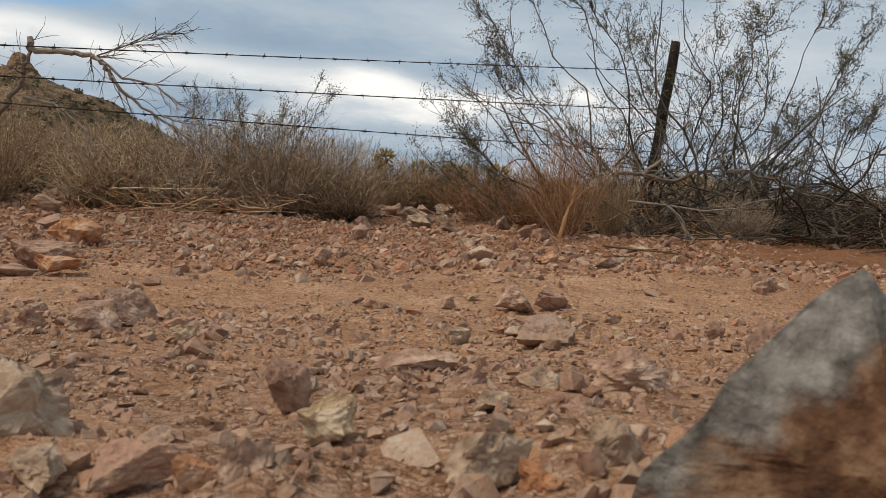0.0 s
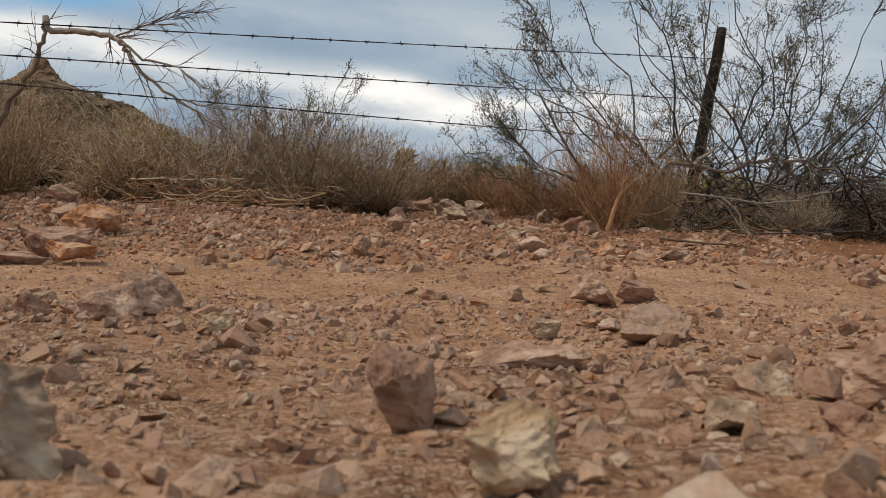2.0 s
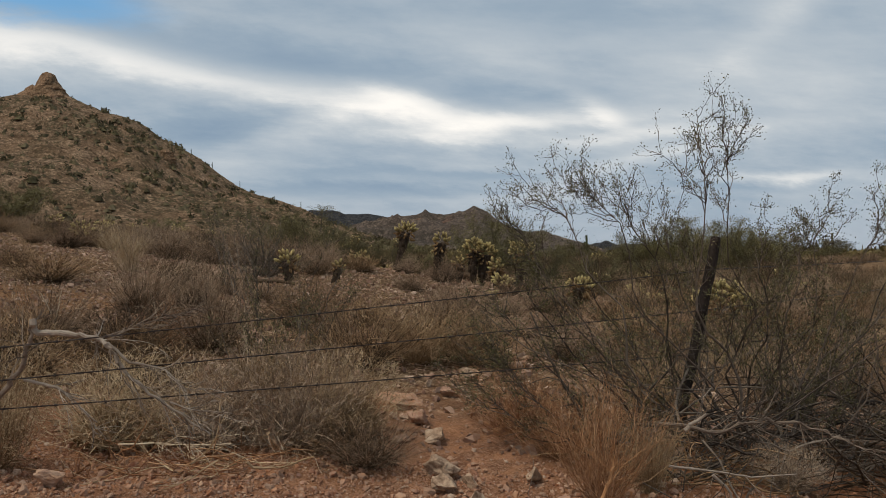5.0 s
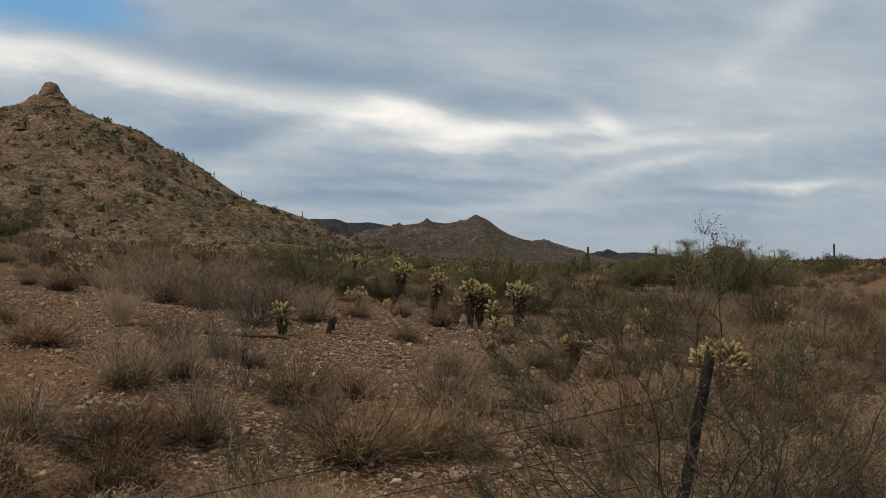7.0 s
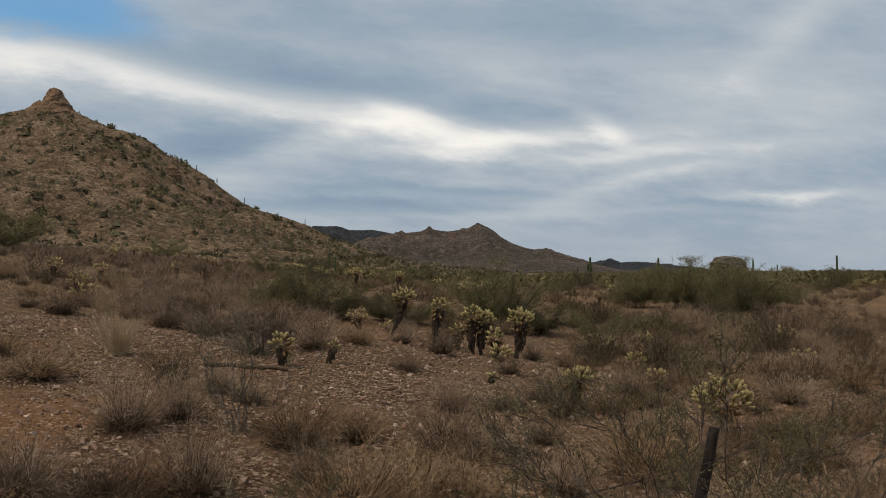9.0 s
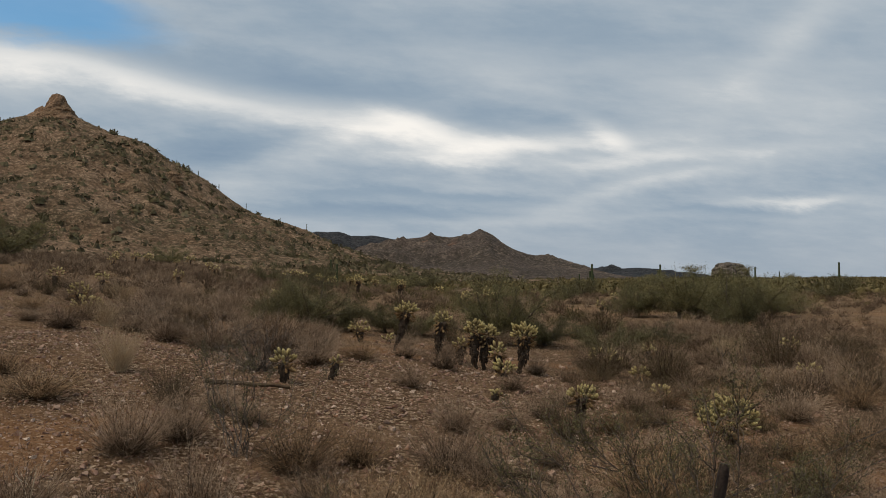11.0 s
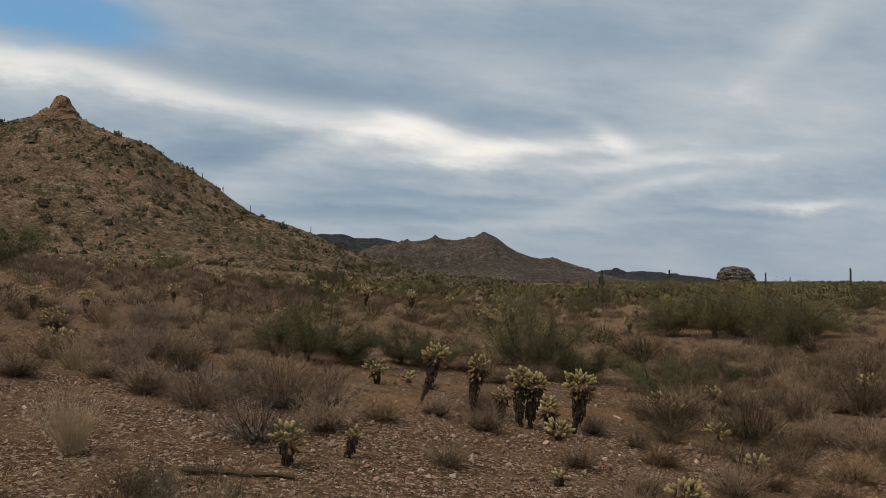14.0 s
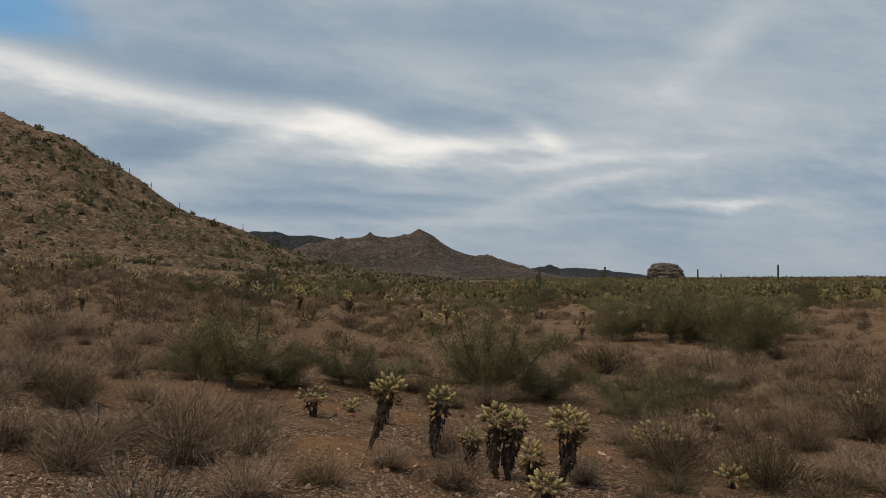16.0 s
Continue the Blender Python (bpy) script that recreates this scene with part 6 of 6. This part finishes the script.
for mat, at, size, seed, label, turn, tilt, sink in (
        (M_GREY, (0.352, 1.205), (0.110, 0.09, 0.080), 12, "pale grey blocky rock on the track", 20, (0, -4), 0.3),
        (M_RED, (0.526, 1.357), (0.050, 0.047, 0.066), 14, "dark reddish stone on the track", 50, (0, 0), 0.22),
        (M_TAN, (0.566, 1.225), (0.066, 0.055, 0.045), 13, "tan angular stone on the track", 15, (0, -10), 0.22),
        (M_PINK, (0.632, 1.72), (0.138, 0.083, 0.050), 15, "flat pinkish stone on the track", 5, (0, 0), 0.25),
        (M_STONE, (0.866, 2.10), (0.125, 0.105, 0.088), 16, "brown broken rock on the track", 25, (0, 0), 0.3),
        (M_PINK, (0.872, 2.57), (0.115, 0.090, 0.088), 17, "grey-pink rock slab leaning on another slab", -15, (-14, 14), 0.15),
        (M_RED, (0.952, 2.59), (0.135, 0.085, 0.055), 93, "dark pinkish slab propped over a hollow", 8, (0, 24), 0.05),
        (M_PINK, (0.845, 1.43), (0.110, 0.069, 0.057), 18, "flat grey-pink rock half sunk in the track", 20, (0, 10), 0.25),
        (M_GREY, (0.757, 1.427), (0.052, 0.044, 0.038), 19, "small grey stone on the track", 70, (0, 0), 0.25),
        (M_STONE, (0.763, 1.255), (0.050, 0.041, 0.028), 81, "flat brown stone on the track", 30, (0, 8), 0.25),
        (M_GREY, (0.702, 1.334), (0.041, 0.036, 0.024), 82, "small grey stone sunk in the track", 75, (0, 0), 0.3),
        (M_PINK, (0.688, 1.415), (0.050, 0.044, 0.035), 83, "small pinkish stone on the track", 10, (0, 0), 0.25),
        (M_GREY, (0.678, 1.10), (0.063, 0.052, 0.042), 84, "pale grey and orange stone on the track", 50, (0, 0), 0.2),
        (M_ORANGE, (0.705, 1.075), (0.030, 0.028, 0.031), 85, "small orange stone on the track", 140, (0, 0), 0.25),
        (M_GREY, (0.752, 1.11), (0.044, 0.039, 0.042), 86, "small grey stone beside a larger rock", 40, (0, 0), 0.25),
        (M_PINK, (0.544, 1.10), (0.052, 0.041, 0.040), 87, "pinkish stone on the track", 70, (0, 6), 0.25),
        (M_STONE, (0.471, 1.12), (0.055, 0.044, 0.035), 88, "small brown stone on the track", 20, (0, 0), 0.25),
        (M_GREY, (0.416, 1.12), (0.063, 0.050, 0.031), 89, "flat grey stone on the track", 120, (0, 0), 0.25),
        (M_ORANGE, (0.508, 1.11), (0.030, 0.028, 0.033), 90, "small orange-brown stone on the track", 30, (0, 0), 0.25),
        (M_STONE, (0.456, 1.22), (0.036, 0.028, 0.021), 91, "small brown stone on the sandy track", 60, (0, 0), 0.3),
        (M_RED, (1.172, 1.889), (0.063, 0.055, 0.099), 92, "upright pointed red-brown stone on the track", 0, (0, 6), 0.2),
        (M_STONE, (1.618, 2.947), (0.077, 0.062, 0.047), 20, "brown stone on the sandy track", 30, (0, 0), 0.25),
        (M_RED, (1.514, 2.52), (0.103, 0.076, 0.035), 21, "flat reddish stone on the sandy track", 10, (0, 0), 0.25),
        (M_GREY, (0.714, 2.15), (0.069, 0.058, 0.047), 22, "small pale stone on the track", 40, (0, 10), 0.25),
        (M_TAN, (0.27, 1.94), (0.063, 0.052, 0.042), 47, "small tan stone on the track", 20, (0, 0), 0.25),
        (M_STONE, (0.755, 1.31), (0.041, 0.033, 0.024), 48, "small brown stone on the track", 100, (0, 0), 0.3),
        (M_STONE, (0.60, 1.48), (0.039, 0.030, 0.021), 49, "small brown stone on the track", 10, (0, 0), 0.3),
        (M_ORANGE, (-0.375, 3.02), (0.150, 0.115, 0.085), 23, "orange-tan rock with a dark underside", 10, (0, -6), 0.12),
        (M_RED, (-0.50, 2.96), (0.20, 0.15, 0.085), 94, "low rounded brown rock at the track's edge", 25, (0, 0), 0.3),
        (M_RED, (-0.47, 3.16), (0.28, 0.18, 0.14), 24, "brown broken rock behind a tan one", -20, (0, 0), 0.3),
        (M_PINK, (0.118, 2.02), (0.130, 0.105, 0.085), 45, "grey-pink rough rock low on the track", 15, (0, 4), 0.3),
        (M_PINK, (0.085, 2.26), (0.145, 0.110, 0.098), 26, "grey-pink broken slab behind a rough rock", 20, (10, 16), 0.25),
        (M_STONE, (0.015, 1.985), (0.060, 0.048, 0.048), 25, "brown stone beside a rough rock", 60, (0, 0), 0.25),
        (M_ORANGE, (-0.55, 3.62), (0.21, 0.15, 0.15), 27, "orange-brown rock on the gravel bank", 0, (0, 0), 0.25),
        (M_GREY, (-0.34, 3.52), (0.08, 0.06, 0.06), 28, "dark grey stone beside the orange rock", 45, (0, 0), 0.3),
        (M_STONE, (0.34, 3.28), (0.11, 0.08, 0.08), 29, "brown stone on the gravel bank", 80, (0, 6), 0.25),
        (M_STONE, (0.40, 4.24), (0.085, 0.07, 0.115), 30, "upright pinkish stone on the gravel bank", 20, (0, 10), 0.2),
        (M_GREY, (0.68, 4.92), (0.17, 0.12, 0.13), 31, "pale grey rock at the foot of the shrubs", 10, (0, 18), 0.2),
        (M_GREY, (0.82, 4.80), (0.12, 0.10, 0.09), 32, "grey rock in the bank", 80, (0, 0), 0.3),
        (M_GREY, (0.95, 4.52), (0.26, 0.12, 0.045), 33, "flat grey slab lying on the bank", 4, (0, 3), 0.3),
        (M_STONE, (1.22, 4.5), (0.13, 0.10, 0.10), 34, "rounded brown rock beside the tan stem", 33, (0, 0), 0.25),
        (M_GREY, (0.89, 7.56), (0.20, 0.15, 0.15), 35, "grey rock under the shrubs beyond the fence", 12, (0, 0), 0.25),
        (M_GREY, (0.56, 7.18), (0.12, 0.10, 0.09), 36, "pale stone beyond the fence", 70, (0, 0), 0.25),
        (M_STONE, (0.35, 6.5), (0.55, 0.4, 0.28), 37, "broad low outcrop of pinkish rock beyond the fence", 12, (0, 0), 0.5),
        (M_GREY, (0.85, 4.15), (0.10, 0.08, 0.07), 38, "pinkish grey stone on the bank", 30, (0, 0), 0.25),
        (M_STONE, (-0.85, 4.1), (0.13, 0.10, 0.09), 39, "brown rock on the bank", 30, (0, 0), 0.25),
        (M_GREY, (-0.62, 4.25), (0.11, 0.08, 0.08), 40, "grey rock on the bank", 130, (0, 0), 0.25),
        (M_GREY, (0.64, 5.12), (0.22, 0.15, 0.15), 61, "pale grey slab of rock at the foot of the shrubs", 25, (0, 12), 0.2),
        (M_GREY, (0.78, 4.98), (0.15, 0.11, 0.09), 62, "grey rock leaning on a slab", 100, (0, 8), 0.2),
        (M_GREY, (1.13, 5.1), (0.20, 0.13, 0.10), 63, "grey rock under the dry weeds", 60, (0, 5), 0.25),
        (M_STONE, (0.41, 7.3), (0.12, 0.09, 0.07), 64, "brown stone in the wash", 10, (0, 0), 0.3),
        (M_STONE, (0.72, 6.9), (0.20, 0.14, 0.12), 65, "brown rock in the wash", 40, (0, 10), 0.3),
        (M_GREY, (0.62, 5.75), (0.22, 0.16, 0.14), 66, "pale rock half buried in the wash", 80, (0, 0), 0.3),
        (M_STONE, (0.50, 6.1), (0.26, 0.18, 0.14), 67, "pinkish rock in the wash", 120, (0, 0), 0.3),
        (M_STONE, (-1.13, 4.68), (0.17, 0.13, 0.13), 68, "grey-pink rock under the hooked branch", 15, (0, 0), 0.25),
        (M_GREY, (-0.45, 5.6), (0.15, 0.11, 0.10), 69, "grey rock under the shrubs", 70, (0, 0), 0.25),
        (M_STONE, (1.22, 4.78), (0.14, 0.11, 0.10), 70, "rounded brown rock behind the tan stem", 33, (0, 0), 0.25),
        (M_TAN, (1.67, 4.41), (0.13, 0.09, 0.05), 71, "flat tan stone on the red soil", 12, (0, 0), 0.25),
        (M_STONE, (0.87, 3.62), (0.13, 0.09, 0.07), 72, "brown stone at the foot of the bank", 140, (0, 8), 0.25),
        (M_ORANGE, (1.13, 3.74), (0.10, 0.08, 0.07), 73, "orange stone at the foot of the bank", 20, (0, 0), 0.25),
        (M_PINK, (0.39, 4.46), (0.11, 0.08, 0.12), 74, "upright pinkish stone on the bank", 50, (0, 12), 0.2),
        (M_RED, (1.65, 3.01), (0.09, 0.07, 0.07), 75, "dark reddish stone on the track's edge", 20, (0, 0), 0.25),
        (M_PINK, (1.30, 3.55), (0.18, 0.12, 0.07), 43, "flat pinkish rock on the bank", 30, (0, 0), 0.3),
        (M_STONE, (1.55, 1.95), (0.12, 0.09, 0.08), 44, "brown rock on the track", 75, (0, 0), 0.3)):
    rock("rock", mat, at, size, seed, label, turn, tilt, sink, 4 if at[1] < 2.6 else 3)

# rubble round the larger rocks of the track
for n, (mat, x, y, w, label) in enumerate((
        (M_PINK, -0.055, 2.625, 0.082, "squarish grey-pink stone in the rubble"), (M_PINK, -0.08, 2.76, 0.088, "grey-pink stone in the rubble"), (M_GREY, -0.195, 2.485, 0.066, "pale stone in the rubble"),
        (M_STONE, -0.10, 2.53, 0.088, "flat brown stone in the rubble"), (M_STONE, 0.229, 2.07, 0.056, "brown stone on the gravelly track"), (M_STONE, 0.30, 2.015, 0.068, "reddish stone on the gravelly track"),
        (M_GREY, 0.461, 2.58, 0.042, "small grey stone of a cluster"), (M_PINK, 0.498, 2.63, 0.046, "small pinkish stone of a cluster"), (M_STONE, 0.545, 2.555, 0.072, "brown stone of a cluster"),
        (M_ORANGE, 0.084, 3.10, 0.060, "orange stone on the sandy track"), (M_STONE, 0.715, 2.595, 0.085, "purplish stone in the rubble"), (M_TAN, 0.778, 2.67, 0.058, "tan stone in the rubble"),
        (M_ORANGE, 0.633, 2.49, 0.054, "orange stone in the rubble"), (M_GREY, 0.589, 2.51, 0.052, "pale stone in the rubble"), (M_STONE, 1.087, 2.49, 0.050, "reddish stone on the sandy track"),
        (M_TAN, 1.034, 2.24, 0.044, "tan stone on the sandy track"), (M_STONE, 1.23, 2.25, 0.056, "brown stone on the sandy track"), (M_STONE, 1.275, 2.24, 0.048, "brown stone on the sandy track"),
        (M_GREY, 0.848, 2.43, 0.036, "small stone below the slabs"), (M_PINK, 0.869, 2.385, 0.042, "small stone below the slabs"), (M_GREY, 0.885, 2.35, 0.034, "small stone below the slabs"),
        (M_PINK, 0.834, 2.30, 0.048, "small stone below the slabs"), (M_STONE, 0.80, 2.255, 0.042, "small stone below the slabs"), (M_STONE, 0.827, 2.21, 0.054, "reddish stone below the slabs"),
        (M_TAN, 0.933, 2.39, 0.054, "tan stone below the slabs"), (M_TAN, 0.972, 2.445, 0.044, "tan stone below the slabs"), (M_ORANGE, 0.81, 2.47, 0.046, "orange stone below the slabs"),
        (M_STONE, 0.91, 2.44, 0.034, "small stone below the slabs"), (M_PINK, 0.03, 2.36, 0.05, "small stone in the rubble"), (M_STONE, -0.02, 2.20, 0.06, "brown stone in the rubble"),
        (M_GREY, 0.14, 2.30, 0.036, "small stone in the rubble"), (M_STONE, 0.19, 2.16, 0.034, "small stone in the rubble"), (M_PINK, -0.15, 2.36, 0.05, "small stone in the rubble"))):
    rock("rock", mat, (x, y), (w * 0.86, w * 0.68, w * 0.54), 120 + n, label, 47 * n % 180, (0, (n * 13) % 17 - 8), 0.25, 3)

rock("rock", M_FACE, (0.872, 1.03), (0.25, 0.16, 0.20), 7, "sharp grey and rust-coloured rock standing on the track", 0, (0, 0), 0.46, 3,
     [(-0.05, 0, 0.56), (-0.02, 0.02, 0.49), (0.06, -0.02, 0.34), (0.13, 0, 0.14), (-0.18, -0.03, 0.43), (-0.33, -0.03, 0.30), (-0.42, -0.03, 0.19), (-0.51, 0, 0.08), (-0.57, 0, -0.1), (-0.58, 0.1, -0.3), (-0.56, 0.15, -0.5),
      (0.22, -0.1, -0.1), (0.3, 0.1, -0.5), (0.25, -0.3, -0.5), (-0.08, -0.30, 0.10), (0.08, -0.36, -0.2), (-0.25, -0.25, -0.5), (-0.1, 0.4, 0), (0.1, 0.4, -0.5)], 0.45)

rng = np.random.default_rng(900)
CHIPS = []
for k in range(26):
    bm = hull_stone(rng, 9 if k < 13 else 13, rng.uniform(0.6, 0.9))
    bm.verts.index_update()
    for v in bm.verts:
        v.co *= 0.9 + 0.2 * rng.random()
    CHIPS.append((np.array([v.co[:] for v in bm.verts]), np.array([[v.index for v in f.verts] for f in bm.faces])))
    bm.free()


def gravel(name, n, seed, x0, x1, y0, y1, size, power, label, mat, keep=None, first=13, last=26):
    """Loose broken stones scattered over the ground, in one mesh."""
    rng = np.random.default_rng(seed)
    x, y = rng.uniform(x0, x1, n), rng.uniform(y0, y1, n)
    if keep is not None:
        ok = rng.random(n) < keep(x, y)
        x, y = x[ok], y[ok]
    n = len(x)
    s = np.minimum(size * rng.pareto(power, n) + size, size * 4)
    z = ground_fine(x, y)
    pick = rng.integers(first, last, n)
    q = rng.normal(0, 1, (n, 4)) * np.array([1, 0.35, 0.35, 1])
    q /= np.linalg.norm(q, axis=1, keepdims=True)
    w, i, j, k = q.T
    R = np.stack([np.stack([1 - 2 * (j * j + k * k), 2 * (i * j - w * k), 2 * (i * k + w * j)], -1),
                  np.stack([2 * (i * j + w * k), 1 - 2 * (i * i + k * k), 2 * (j * k - w * i)], -1),
                  np.stack([2 * (i * k - w * j), 2 * (j * k + w * i), 1 - 2 * (i * i + j * j)], -1)], 1)
    vs, fs, at = [], [], 0
    for c, (cv, cf) in enumerate(CHIPS):
        ids = np.where(pick == c)[0]
        if not len(ids):
            continue
        v = np.einsum("nab,vb->nva", R[ids], cv) * s[ids][:, None, None]
        v += np.stack([x[ids], y[ids], z[ids] + s[ids] * 0.07], 1)[:, None]
        f = cf[None] + (np.arange(len(ids)) * len(cv))[:, None, None] + at
        vs.append(v.reshape(-1, 3))
        fs.append(f.reshape(-1, 3))
        at += v.shape[0] * v.shape[1]
    ob = new(name, build_mesh(name, np.concatenate(vs), np.concatenate(fs), mat))
    return tagged(ob, label, "gravel", kind="stuff")


def bank(x, y):
    """More stones on the bank and at the near edge, few on the sandy track."""
    e = y + 0.35 * value_noise(x * 1.3, y * 1.3, 5)
    track = np.clip((e - 1.9) / 0.35, 0, 1) * np.clip((3.25 - e) / 0.35, 0, 1)
    soil = np.clip((x - 1.5 - 0.4 * value_noise(x * 2, y * 2, 8)) / 0.8, 0, 1) * np.clip((y - 3.6) / 0.6, 0, 1)
    front = 0.55 * np.clip((2.4 - y) / 0.5, 0, 1)
    return np.clip(1 - 0.85 * track - 0.9 * soil - front, 0.04, 1) * (0.65 + 0.35 * value_noise(x * 3, y * 3, 6))


gravel("grit", 20000, 911, -1.0, 2.5, 0.75, 3.6, 0.0040, 2.4, "fine broken grit strewn over the track", M_GRAVEL, None, 0, 13)
gravel("gravel", 28000, 912, -2.4, 3.4, 0.75, 5.5, 0.0125, 2.8, "pinkish broken gravel strewn over the bank", M_GRAVEL, bank)
gravel("pebble_gravel", 15000, 916, -0.8, 2.4, 0.75, 2.6, 0.0062, 2.1, "small broken stones strewn over the near track", M_GRAVEL, None, 0, 13)
gravel("bank_gravel", 17000, 915, -2.0, 2.3, 3.1, 5.3, 0.014, 3.0, "pinkish broken stones packed on the gravel bank", M_BANK, bank)
gravel("scree", 26000, 913, -7, 7.5, 5.5, 18, 0.030, 2.8, "pale broken stones strewn over the flat", M_SCREE, None, 0, 13)
gravel("far_scree", 11000, 914, -22, 20, 15, 42, 0.045, 2.8, "broken stones strewn over the farther flat", M_SCREE, None, 0, 13)

# larger loose stones, each its own piece of the ground
SHAPES = []
for k in range(12):
    bm = hull_stone(rng, 13, rng.uniform(0.55, 0.9))
    bmesh.ops.subdivide_edges(bm, edges=bm.edges, cuts=1, use_grid_fill=True)
    bmesh.ops.triangulate(bm, faces=bm.faces)
    bmesh.ops.smooth_vert(bm, verts=bm.verts, factor=0.3, use_axis_x=True, use_axis_y=True, use_axis_z=True)
    for v in bm.verts:
        v.co += v.co.normalized() * 0.06 * noise.fractal(v.co * 4 + Vector((k, 0, 0)), 0.8, 2.1, 3)
    me = bpy.data.meshes.new("stone")
    bm.to_mesh(me)
    bm.free()
    me.materials.append(M_STONE)
    SHAPES.append(me)
made = 0
while made < 300:
    x, y = rng.uniform(-2.2, 3.4), rng.uniform(1.15, 5.4)
    if rng.random() > float(bank(np.array(x), np.array(y))) or math.hypot(x - 0.7, y - 0.8) < 0.45:
        continue
    s = rng.uniform(0.03, 0.065) * (0.28 + 0.21 * y)
    ob = part("stone", SHAPES[made % 12], ground)
    ob.matrix_world = Matrix.Translation((x, y, float(ground_fine(x, y)) + s * 0.08)) @ pose(0, 0, 0, rng.uniform(-25, 25), rng.uniform(-25, 25), rng.uniform(0, 360)) @ Matrix.Diagonal((s * rng.uniform(0.9, 1.4), s, s, 1))
    made += 1
